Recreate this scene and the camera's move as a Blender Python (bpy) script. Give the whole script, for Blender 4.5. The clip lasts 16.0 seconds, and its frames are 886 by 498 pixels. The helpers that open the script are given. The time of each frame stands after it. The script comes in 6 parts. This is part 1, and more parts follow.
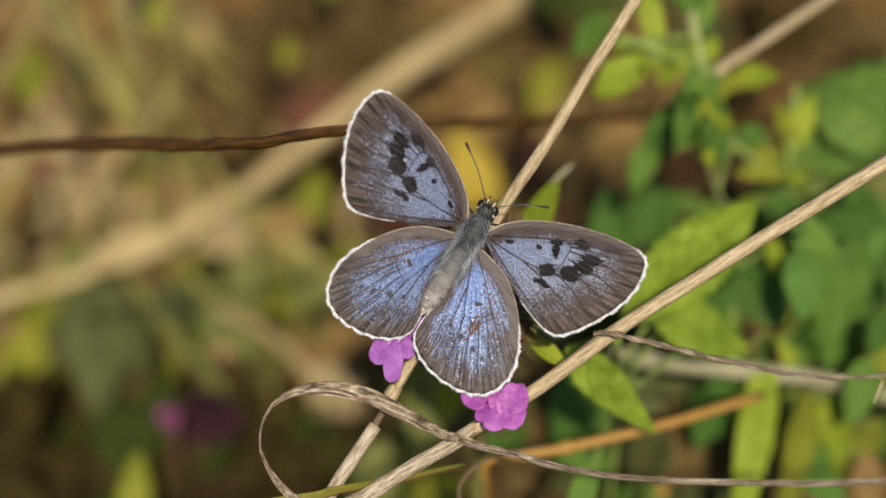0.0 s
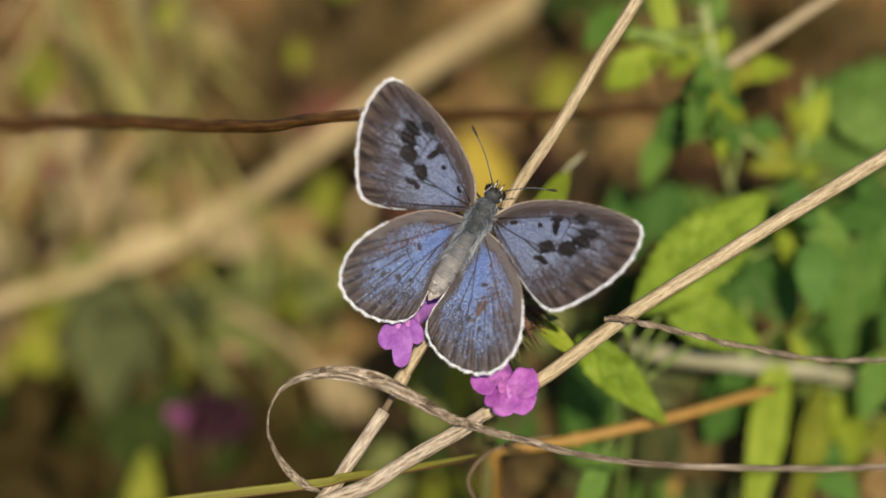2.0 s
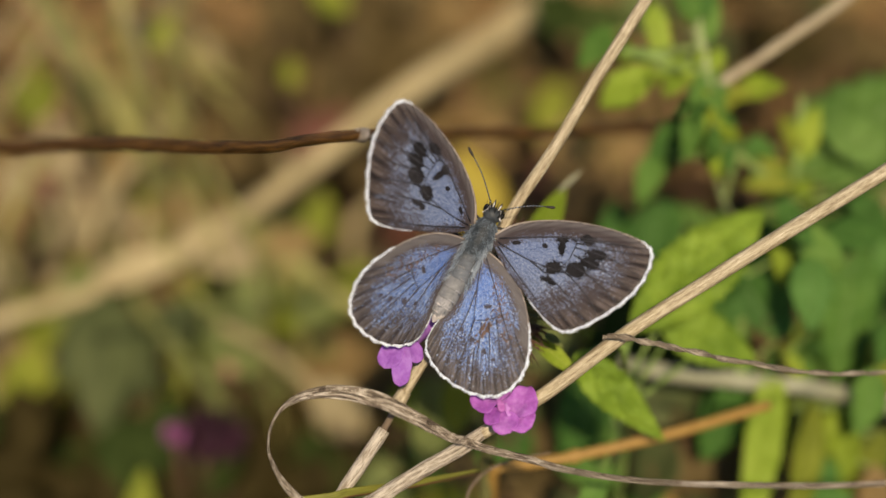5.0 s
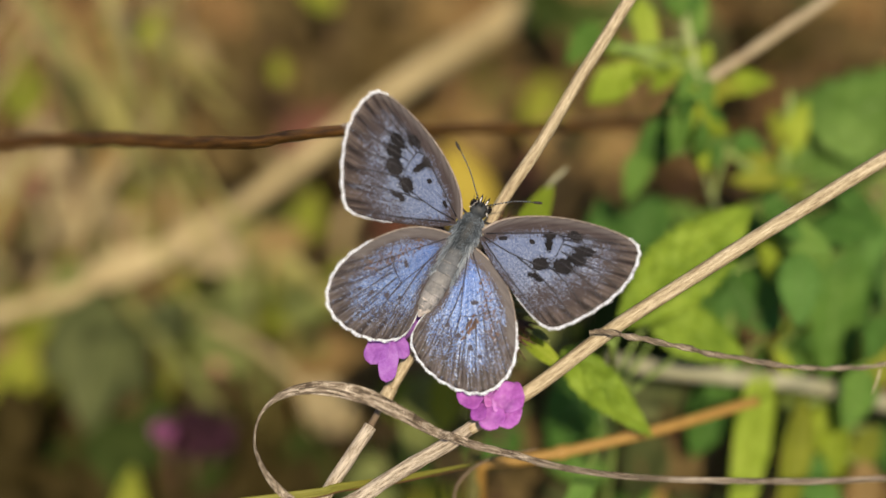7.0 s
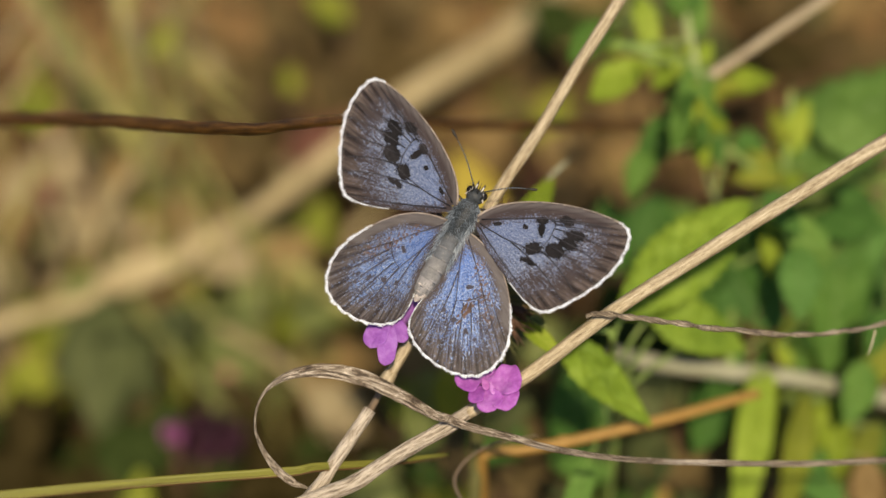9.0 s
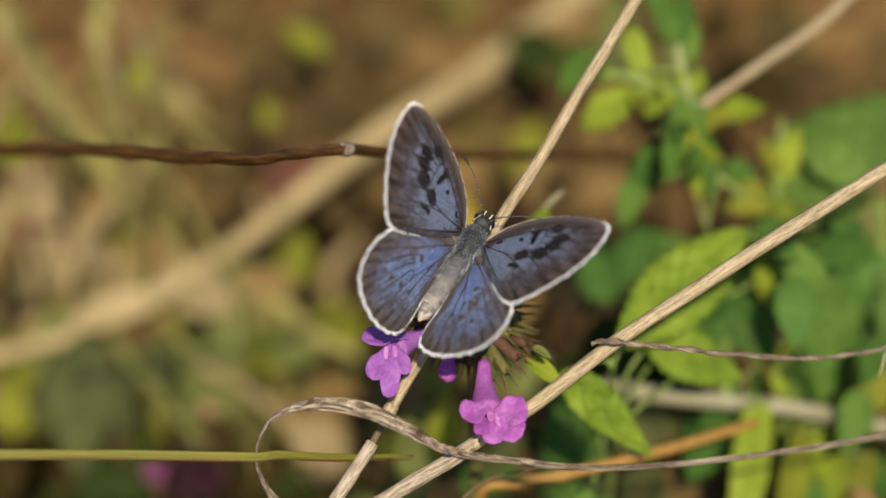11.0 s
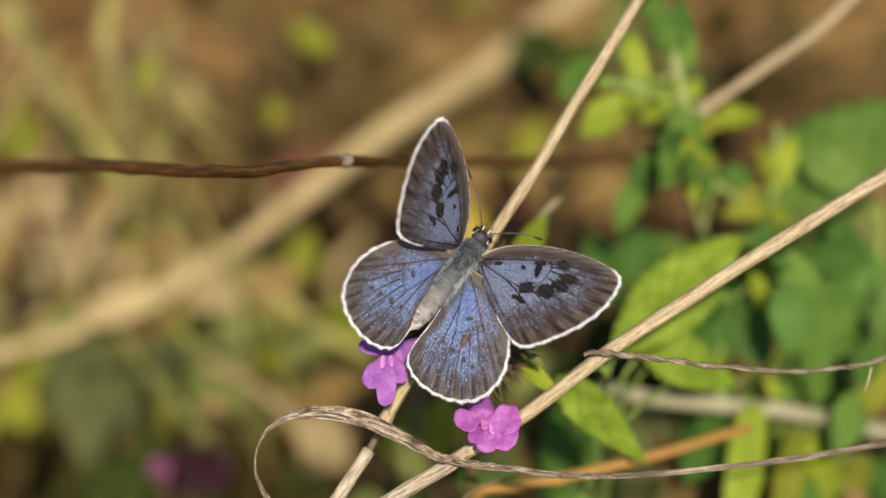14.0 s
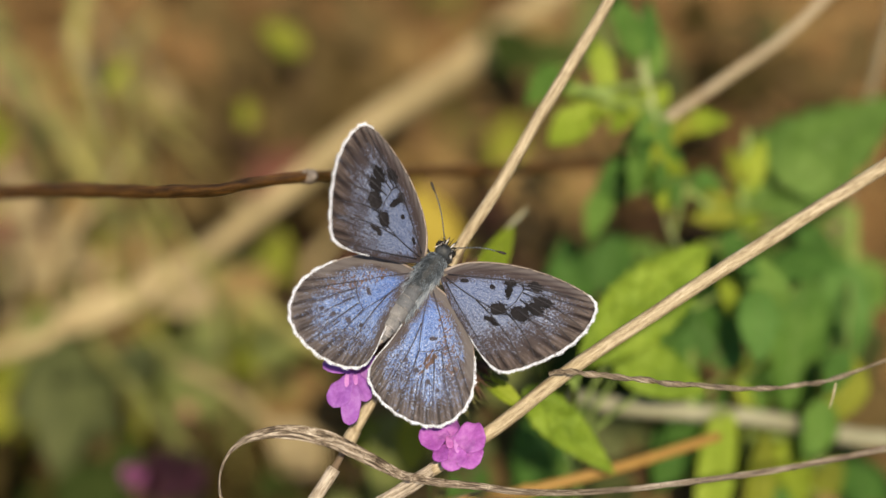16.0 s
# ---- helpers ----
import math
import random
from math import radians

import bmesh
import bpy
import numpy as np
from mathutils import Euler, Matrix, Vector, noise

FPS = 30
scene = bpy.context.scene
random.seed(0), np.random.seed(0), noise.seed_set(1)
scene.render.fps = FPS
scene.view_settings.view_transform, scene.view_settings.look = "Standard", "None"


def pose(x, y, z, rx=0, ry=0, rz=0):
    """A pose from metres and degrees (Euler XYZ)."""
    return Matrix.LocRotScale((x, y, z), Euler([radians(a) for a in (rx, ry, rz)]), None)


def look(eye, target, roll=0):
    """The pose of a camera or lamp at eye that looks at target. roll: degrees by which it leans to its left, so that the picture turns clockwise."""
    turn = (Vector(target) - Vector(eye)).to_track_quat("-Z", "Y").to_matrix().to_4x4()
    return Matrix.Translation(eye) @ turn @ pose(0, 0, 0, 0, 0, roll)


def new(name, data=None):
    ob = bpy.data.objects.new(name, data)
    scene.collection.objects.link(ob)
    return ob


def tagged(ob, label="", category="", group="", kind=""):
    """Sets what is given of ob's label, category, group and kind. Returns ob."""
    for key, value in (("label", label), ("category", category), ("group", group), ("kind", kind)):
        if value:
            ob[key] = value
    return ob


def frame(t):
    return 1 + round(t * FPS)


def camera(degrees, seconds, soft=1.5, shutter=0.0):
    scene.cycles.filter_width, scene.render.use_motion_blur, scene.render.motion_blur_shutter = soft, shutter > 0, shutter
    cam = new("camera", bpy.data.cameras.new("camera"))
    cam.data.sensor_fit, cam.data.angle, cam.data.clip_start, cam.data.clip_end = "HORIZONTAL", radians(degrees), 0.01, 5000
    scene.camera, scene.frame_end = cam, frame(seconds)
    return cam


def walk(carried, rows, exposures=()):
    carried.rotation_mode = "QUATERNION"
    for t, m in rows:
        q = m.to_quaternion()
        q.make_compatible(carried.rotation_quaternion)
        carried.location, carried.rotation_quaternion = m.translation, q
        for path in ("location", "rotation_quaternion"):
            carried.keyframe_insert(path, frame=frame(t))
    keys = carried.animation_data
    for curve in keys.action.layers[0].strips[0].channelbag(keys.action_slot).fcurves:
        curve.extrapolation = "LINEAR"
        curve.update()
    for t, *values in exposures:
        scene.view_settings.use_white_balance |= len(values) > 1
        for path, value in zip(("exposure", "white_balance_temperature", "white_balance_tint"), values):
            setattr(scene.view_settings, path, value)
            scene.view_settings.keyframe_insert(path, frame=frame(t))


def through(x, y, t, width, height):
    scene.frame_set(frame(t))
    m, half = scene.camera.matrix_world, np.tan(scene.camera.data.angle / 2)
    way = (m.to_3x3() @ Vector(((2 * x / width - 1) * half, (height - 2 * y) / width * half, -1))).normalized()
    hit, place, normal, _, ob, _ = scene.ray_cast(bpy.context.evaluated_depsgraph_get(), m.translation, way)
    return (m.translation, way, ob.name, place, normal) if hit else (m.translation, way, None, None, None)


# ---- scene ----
# A blue butterfly basking on a wild basil flower head in a dry meadow, close up.
# The meadow is laid out in a tilted frame round the flower head: u to the right, v up the
# slope of view, n towards the viewer; P() takes millimetres in that frame.
MM = 0.001
HEAD_HEIGHT = 0.30
FRAME = pose(0, 0, HEAD_HEIGHT, 40, 0, 0)
VIEW_DISTANCE = 0.22


def P(u, v, n):
    return Vector((u * MM, v * MM, n * MM))


# ---- camera ----
cam = camera(28.0, 16.0, soft=1.6)
cam.data.dof.use_dof = True
cam.data.dof.focus_distance = 0.2205
cam.data.dof.aperture_fstop = 8.2
cam.data.dof.aperture_blades = 0

# seconds; shift of the hand-held camera in mm; its turn as a rotation vector in degrees
SHAKE = [
    (0.0, 0.00, 0.00, -0.00, 0.000, 0.000, 0.000),
    (0.5, -0.74, -0.76, 0.04, 0.281, 0.092, 0.147),
    (1.0, -0.53, -1.77, 0.10, 0.497, -0.002, 0.139),
    (1.5, -0.15, -3.16, -0.82, 0.873, -0.233, 0.054),
    (2.0, 0.35, -4.98, -1.41, 0.794, 0.405, 0.151),
    (2.5, 0.05, -3.46, -1.74, 0.945, 0.192, 0.191),
    (3.0, -0.45, -3.31, -0.46, 0.859, 0.084, 0.162),
    (3.5, -0.62, -4.15, -0.07, 1.403, 0.120, 0.008),
    (4.0, -1.03, -4.58, -0.42, 1.426, 0.063, -0.083),
    (6.5, -0.32, -4.00, 0.61, 0.943, -0.045, -0.111),
    (7.0, -0.06, -4.86, -0.60, 1.236, -0.178, -0.230),
    (7.5, -0.47, -5.16, -0.42, 1.187, -0.074, -0.042),
    (8.0, 0.30, -6.49, 0.91, 1.172, -0.135, -0.016),
    (8.5, 0.43, -9.20, 2.06, 1.783, 0.098, -0.124),
    (9.0, 2.91, -11.46, 1.96, 2.442, 0.542, -0.248),
    (11.5, -4.06, -11.26, -1.85, 3.685, -1.294, -0.778),
    (12.0, -3.39, -8.84, -3.19, 3.254, -1.345, -0.646),
    (12.5, -0.28, -7.68, -2.09, 2.960, -1.234, -0.675),
    (13.0, -3.03, -5.75, 0.58, 2.699, -1.042, -0.759),
    (13.5, -0.38, -7.22, 2.97, 2.930, -0.397, -0.651),
    (14.0, -1.03, -8.56, 3.37, 3.004, -0.531, -0.580),
    (14.5, 0.60, -9.55, 3.70, 3.216, -0.319, -0.659),
    (15.0, 0.26, -8.87, 3.40, 3.252, -0.449, -0.817),
    (15.5, 0.40, -6.22, 1.98, 2.633, -1.113, -1.127),
    (16.0, 2.13, -3.88, 2.61, 2.353, -0.899, -1.095),
]


def shaken(x, y, z, a, b, c):
    turn = Vector((radians(a), radians(b), radians(c)))
    m = Matrix.Rotation(turn.length, 4, turn.normalized()) if turn.length > 1e-9 else Matrix.Identity(4)
    return FRAME @ Matrix.Translation((x * MM, y * MM, VIEW_DISTANCE + z * MM)) @ m


BRIGHTENS = [(0.0, 0.05), (0.5, -0.01), (1.0, -0.05), (1.5, 0.02), (2.0, 0.11), (3.0, 0.12), (3.5, 0.08), (4.0, 0.02), (6.5, 0.10), (7.0, 0.19), (8.5, 0.21), (9.0, 0.12),
             (11.5, 0.12), (12.0, 0.14), (13.0, 0.24), (14.5, 0.30), (16.0, 0.26)]
walk(cam, [(t, shaken(*rest)) for t, *rest in SHAKE], BRIGHTENS)

# ---- light ----
SUN_FROM = Vector((0.05, -0.545, 0.835)).normalized()
world = bpy.data.worlds.new("meadow_sky")
scene.world = world
world.use_nodes = True
sky = world.node_tree.nodes.new("ShaderNodeTexSky")
sky.sky_type, sky.sun_disc = "NISHITA", False
sky.sun_elevation = math.asin(SUN_FROM.z)
sky.sun_rotation = math.atan2(SUN_FROM.x, SUN_FROM.y)
background = world.node_tree.nodes["Background"]
background.inputs["Strength"].default_value = 0.076
world.node_tree.links.new(sky.outputs["Color"], background.inputs["Color"])
sun = new("sun", bpy.data.lights.new("sun", "SUN"))
sun.data.energy, sun.data.angle, sun.data.color = 4.75, radians(0.55), (1.0, 0.825, 0.605)
sun.matrix_world = look(SUN_FROM * 3, (0, 0, 0))


# ---- materials ----
def shader(name):
    m = bpy.data.materials.new(name)
    m.use_nodes = True
    nt = m.node_tree
    bsdf = nt.nodes["Principled BSDF"]

    def node(kind, **values):
        n = nt.nodes.new(kind)
        for key, value in values.items():
            n.inputs[key.replace("_", " ")].default_value = value
        return n

    return m, nt, bsdf, node, nt.links.new


def ramp_of(nt, stops):
    n = nt.nodes.new("ShaderNodeValToRGB")
    while len(n.color_ramp.elements) < len(stops):
        n.color_ramp.elements.new(0.5)
    for e, (at, c) in zip(n.color_ramp.elements, stops):
        e.position, e.color = at, (*c, 1) if len(c) == 3 else c
    return n


def mix_of(nt, kind="MIX"):
    n = nt.nodes.new("ShaderNodeMix")
    n.data_type, n.blend_type = "RGBA", kind
    return n


def grown(name, dark, mid, light, coarse=90.0, fine=1400.0, rough=0.6, bump=0.25, through=0.0, island=False,
          streak=False, gloss=0.4, stops=(0.25, 0.5, 0.78), spread=0.16):
    """A plant surface: blotches and fine grain of three colours, relief, and some light let through."""
    m, nt, bsdf, node, link = shader(name)
    coord = nt.nodes.new("ShaderNodeTexCoord")
    scale = node("ShaderNodeMapping", Scale=(3.0, 0.14, 1.0) if streak else (1, 1, 1))
    link(coord.outputs["UV" if streak else "Object"], scale.inputs["Vector"])
    big = node("ShaderNodeTexNoise", Scale=coarse, Detail=4.0, Roughness=0.6)
    small = node("ShaderNodeTexNoise", Scale=fine, Detail=5.0, Roughness=0.65)
    link(scale.outputs["Vector"], big.inputs["Vector"]), link(scale.outputs["Vector"], small.inputs["Vector"])
    add = nt.nodes.new("ShaderNodeMath")
    add.operation = "MULTIPLY_ADD"
    add.inputs[1].default_value = 0.55
    link(small.outputs["Fac"], add.inputs[0])
    half = nt.nodes.new("ShaderNodeMath")
    half.operation = "MULTIPLY_ADD"
    half.inputs[1].default_value, half.inputs[2].default_value = 0.75, -0.16
    link(big.outputs["Fac"], half.inputs[0])
    link(half.outputs[0], add.inputs[2])
    value = add
    geo = nt.nodes.new("ShaderNodeNewGeometry" if island else "ShaderNodeObjectInfo")
    vary = nt.nodes.new("ShaderNodeMath")
    vary.operation = "MULTIPLY_ADD"
    vary.inputs[1].default_value, vary.inputs[2].default_value = (0.6, -0.3) if island else (spread, -spread / 2)
    link(geo.outputs["Random Per Island" if island else "Random"], vary.inputs[0])
    total = nt.nodes.new("ShaderNodeMath")
    link(value.outputs[0], total.inputs[0]), link(vary.outputs[0], total.inputs[1])
    ramp = ramp_of(nt, [(stops[0], dark), (stops[1], mid), (stops[2], light)])
    link(total.outputs[0], ramp.inputs["Fac"])
    link(ramp.outputs["Color"], bsdf.inputs["Base Color"])
    bsdf.inputs["Roughness"].default_value = rough
    bsdf.inputs["Specular IOR Level"].default_value = gloss
    b = node("ShaderNodeBump", Strength=bump, Distance=0.0003)
    link(total.outputs[0], b.inputs["Height"])
    link(b.outputs["Normal"], bsdf.inputs["Normal"])
    if through:
        let = nt.nodes.new("ShaderNodeBsdfTranslucent")
        link(ramp.outputs["Color"], let.inputs["Color"])
        both = node("ShaderNodeMixShader", Fac=through)
        link(bsdf.outputs[0], both.inputs[1]), link(let.outputs[0], both.inputs[2])
        link(both.outputs[0], nt.nodes["Material Output"].inputs["Surface"])
    return m


def leaf_surface(name, dark, mid, light, rib, veins=7.0, through=0.35, slant=1.1, gloss=0.14):
    """A leaf: paler midrib and side veins laid out along the blade's own coordinates."""
    m, nt, bsdf, node, link = shader(name)
    uv = nt.nodes.new("ShaderNodeUVMap")
    parts = nt.nodes.new("ShaderNodeSeparateXYZ")
    link(uv.outputs["UV"], parts.inputs[0])

    def math_of(op, a, b=None, c=None):
        n = nt.nodes.new("ShaderNodeMath")
        n.operation = op
        for i, v in enumerate((a, b, c)):
            if v is None:
                continue
            if isinstance(v, (int, float)):
                n.inputs[i].default_value = v
            else:
                link(v, n.inputs[i])
        return n.outputs[0]

    along, across = parts.outputs[0], parts.outputs[1]
    off = math_of("ABSOLUTE", math_of("SUBTRACT", across, 0.5))
    way = math_of("MULTIPLY", math_of("SUBTRACT", along, math_of("MULTIPLY", off, slant * 0.5)), veins)
    line = math_of("ABSOLUTE", math_of("SUBTRACT", math_of("FRACT", way), 0.5))
    side = math_of("SUBTRACT", 1.0, math_of("MULTIPLY", line, 9.0))
    side = math_of("MAXIMUM", side, 0.0)
    mid_rib = math_of("MAXIMUM", math_of("SUBTRACT", 1.0, math_of("MULTIPLY", off, 28.0)), 0.0)
    vein = math_of("MINIMUM", math_of("ADD", math_of("MULTIPLY", side, 0.55), mid_rib), 1.0)
    coord = nt.nodes.new("ShaderNodeTexCoord")
    big = node("ShaderNodeTexNoise", Scale=160.0, Detail=4.0)
    small = node("ShaderNodeTexNoise", Scale=1500.0, Detail=4.0, Roughness=0.6)
    link(coord.outputs["Object"], big.inputs["Vector"]), link(coord.outputs["Object"], small.inputs["Vector"])
    info = nt.nodes.new("ShaderNodeObjectInfo")
    tone = math_of("ADD", math_of("MULTIPLY", big.outputs["Fac"], 0.6), math_of("MULTIPLY", small.outputs["Fac"], 0.35))
    tone = math_of("ADD", tone, math_of("MULTIPLY_ADD", info.outputs["Random"], 0.24, -0.1))
    ramp = ramp_of(nt, [(0.25, dark), (0.5, mid), (0.75, light)])
    link(tone, ramp.inputs["Fac"])
    blend = mix_of(nt)
    link(math_of("MULTIPLY", vein, 0.6), blend.inputs["Factor"])
    link(ramp.outputs["Color"], blend.inputs["A"])
    blend.inputs["B"].default_value = (*rib, 1)
    link(blend.outputs["Result"], bsdf.inputs["Base Color"])
    bsdf.inputs["Roughness"].default_value = 0.6
    bsdf.inputs["Specular IOR Level"].default_value = gloss
    b = node("ShaderNodeBump", Strength=0.5, Distance=0.0003)
    link(math_of("SUBTRACT", math_of("MULTIPLY", small.outputs["Fac"], 0.5), vein), b.inputs["Height"])
    link(b.outputs["Normal"], bsdf.inputs["Normal"])
    let = nt.nodes.new("ShaderNodeBsdfTranslucent")
    link(blend.outputs["Result"], let.inputs["Color"])
    both = node("ShaderNodeMixShader", Fac=through)
    link(bsdf.outputs[0], both.inputs[1]), link(let.outputs[0], both.inputs[2])
    link(both.outputs[0], nt.nodes["Material Output"].inputs["Surface"])
    return m


def wing_surface(name, blue_a, blue_b, brown_a, brown_b, reach, fade, costa, inside, patch, veins, sheen, lines, band, deep, sparkle, front, bare):
    """Wing scales: blue dusting over brown, wide brown margin, dark lines between brown dashes.
    reach, fade: where the dusting begins, from the rim, in mm; costa, inside: the bare front and hind strips; front, bare: width and strength of the smooth grey front strip."""
    m, nt, bsdf, node, link = shader(name)
    uv = nt.nodes.new("ShaderNodeUVMap")
    parts = nt.nodes.new("ShaderNodeSeparateXYZ")
    link(uv.outputs["UV"], parts.inputs[0])

    def math_of(op, a, b=None, c=None):
        n = nt.nodes.new("ShaderNodeMath")
        n.operation = op
        for i, v in enumerate((a, b, c)):
            if v is None:
                continue
            if isinstance(v, (int, float)):
                n.inputs[i].default_value = v
            else:
                link(v, n.inputs[i])
        return n.outputs[0]

    uv.uv_map = "ray"
    rim = parts.outputs[0]
    span = nt.nodes.new("ShaderNodeUVMap")
    span.uv_map = "dist"
    both_ways = nt.nodes.new("ShaderNodeSeparateXYZ")
    link(span.outputs["UV"], both_ways.inputs[0])
    from_costa, from_rim = both_ways.outputs[0], both_ways.outputs[1]
    hind_edge = nt.nodes.new("ShaderNodeUVMap")
    hind_edge.uv_map = "inner"
    hind_way = nt.nodes.new("ShaderNodeSeparateXYZ")
    link(hind_edge.outputs["UV"], hind_way.inputs[0])
    from_inside = hind_way.outputs[0]
    coord = nt.nodes.new("ShaderNodeTexCoord")
    scales = node("ShaderNodeTexNoise", Scale=4600.0, Detail=2.0, Roughness=0.6)
    clouds = node("ShaderNodeTexNoise", Scale=330.0, Detail=4.0, Roughness=0.6)
    tint = node("ShaderNodeTexNoise", Scale=4300.0, Detail=3.0)
    for n in (scales, clouds, tint):
        link(coord.outputs["Object"], n.inputs["Vector"])
    thread = node("ShaderNodeMapping", Scale=(150.0, 5.0, 1.0))
    link(uv.outputs["UV"], thread.inputs["Vector"])
    threads = node("ShaderNodeTexNoise", Scale=1.0, Detail=4.0, Roughness=0.65)
    link(thread.outputs["Vector"], threads.inputs["Vector"])
    row = node("ShaderNodeMapping", Scale=(430.0, 30.0, 1.0))
    link(uv.outputs["UV"], row.inputs["Vector"])
    rows = node("ShaderNodeTexNoise", Scale=1.0, Detail=3.0, Roughness=0.7)
    link(row.outputs["Vector"], rows.inputs["Vector"])
    # how thickly blue scales lie: thick at the root, gone at rim and costa
    dust = math_of("DIVIDE", math_of("SUBTRACT", from_rim, reach / 10), fade / 10)
    edge = math_of("DIVIDE", math_of("SUBTRACT", from_costa, costa / 10), 0.08)
    hind = math_of("DIVIDE", math_of("SUBTRACT", from_inside, inside / 10), 0.09)
    dust = math_of("MINIMUM", math_of("MINIMUM", math_of("MINIMUM", dust, edge), hind), 1.75)
    dust = math_of("ADD", dust, math_of("MULTIPLY_ADD", clouds.outputs["Fac"], patch, -0.5 * patch))
    dust = math_of("ADD", dust, math_of("MULTIPLY_ADD", scales.outputs["Fac"], 4.2, -2.15))
    dust = math_of("ADD", dust, math_of("MULTIPLY_ADD", threads.outputs["Fac"], 3.2, -1.55))
    dust = math_of("MAXIMUM", math_of("MINIMUM", dust, 1.0), 0.0)
    # rays between the veins
    ray = math_of("ABSOLUTE", math_of("SUBTRACT", math_of("FRACT", math_of("MULTIPLY", rim, veins)), 0.5))
    dark = math_of("MAXIMUM", math_of("MULTIPLY_ADD", ray, 4.5, -1.05), 0.0)
    dark = math_of("MINIMUM", dark, 1.0)
    outer = math_of("MAXIMUM", math_of("MINIMUM", math_of("MULTIPLY_ADD", from_rim, -4.0, 2.0), 1.0), 0.0)
    brown = ramp_of(nt, [(0.36, brown_a), (0.62, brown_b)])
    link(math_of("ADD", math_of("MULTIPLY", clouds.outputs["Fac"], 0.25), math_of("MULTIPLY", threads.outputs["Fac"], 0.75)), brown.inputs["Fac"])
    lined = mix_of(nt, "MULTIPLY")
    link(math_of("MULTIPLY", math_of("MULTIPLY", dark, outer), lines), lined.inputs["Factor"])
    link(brown.outputs["Color"], lined.inputs["A"])
    lined.inputs["B"].default_value = (0.2, 0.18, 0.19, 1)
    # a dark zone inside the pale dashes of the margin
    zone = mix_of(nt)
    inner = math_of("MAXIMUM", math_of("MINIMUM", math_of("MULTIPLY_ADD", from_rim, 9.0, -1.4), 1.0), 0.0)
    link(math_of("MULTIPLY", inner, band), zone.inputs["Factor"])
    link(lined.outputs["Result"], zone.inputs["A"])
    zone.inputs["B"].default_value = (0.05, 0.04, 0.043, 1)
    strip = mix_of(nt)
    link(math_of("MULTIPLY", math_of("MAXIMUM", math_of("MINIMUM", math_of("MULTIPLY_ADD", from_costa, -22.0, front * 2.2), 1.0), 0.0), bare), strip.inputs["Factor"])
    link(zone.outputs["Result"], strip.inputs["A"])
    strip.inputs["B"].default_value = (0.165, 0.153, 0.153, 1)
    blue = ramp_of(nt, [(0.42, blue_a), (0.59, blue_b)])
    link(math_of("ADD", math_of("MULTIPLY", tint.outputs["Fac"], 0.35), math_of("ADD", math_of("MULTIPLY", threads.outputs["Fac"], 0.3), math_of("MULTIPLY", rows.outputs["Fac"], 0.35))), blue.inputs["Fac"])
    # pure blue towards the root, and glints painted as pale colour on single scales
    pure = mix_of(nt)
    root = math_of("MAXIMUM", math_of("MINIMUM", math_of("MULTIPLY_ADD", from_rim, 1.5, -0.95), 1.0), 0.0)
    link(math_of("MULTIPLY", root, deep), pure.inputs["Factor"])
    link(blue.outputs["Color"], pure.inputs["A"])
    pure.inputs["B"].default_value = (0.045, 0.165, 0.62, 1)
    shine = node("ShaderNodeMapping", Scale=(330.0, 55.0, 1.0))
    link(uv.outputs["UV"], shine.inputs["Vector"])
    glint = node("ShaderNodeTexNoise", Scale=1.0, Detail=1.0)
    link(shine.outputs["Vector"], glint.inputs["Vector"])
    bright = math_of("MAXIMUM", math_of("MINIMUM", math_of("MULTIPLY_ADD", glint.outputs["Fac"], 9.0, -4.85), 1.0), 0.0)
    lit = mix_of(nt)
    link(math_of("MULTIPLY", bright, sparkle), lit.inputs["Factor"])
    link(pure.outputs["Result"], lit.inputs["A"])
    lit.inputs["B"].default_value = (0.82, 0.89, 0.97, 1)
    both = mix_of(nt)
    link(dust, both.inputs["Factor"])
    link(strip.outputs["Result"], both.inputs["A"]), link(lit.outputs["Result"], both.inputs["B"])
    link(both.outputs["Result"], bsdf.inputs["Base Color"])
    bsdf.inputs["Roughness"].default_value = 0.5
    bsdf.inputs["Specular IOR Level"].default_value = 0.2
    link(math_of("MULTIPLY_ADD", dust, sheen, 0.02), bsdf.inputs["Metallic"])
    b = node("ShaderNodeBump", Strength=0.35, Distance=0.00006)
    link(math_of("ADD", math_of("ADD", scales.outputs["Fac"], tint.outputs["Fac"]), math_of("MULTIPLY", dark, -0.6)), b.inputs["Height"])
    link(b.outputs["Normal"], bsdf.inputs["Normal"])
    let = nt.nodes.new("ShaderNodeBsdfTranslucent")
    link(both.outputs["Result"], let.inputs["Color"])
    mixed = node("ShaderNodeMixShader", Fac=0.1)
    link(bsdf.outputs[0], mixed.inputs[1]), link(let.outputs[0], mixed.inputs[2])
    link(mixed.outputs[0], nt.nodes["Material Output"].inputs["Surface"])
    return m


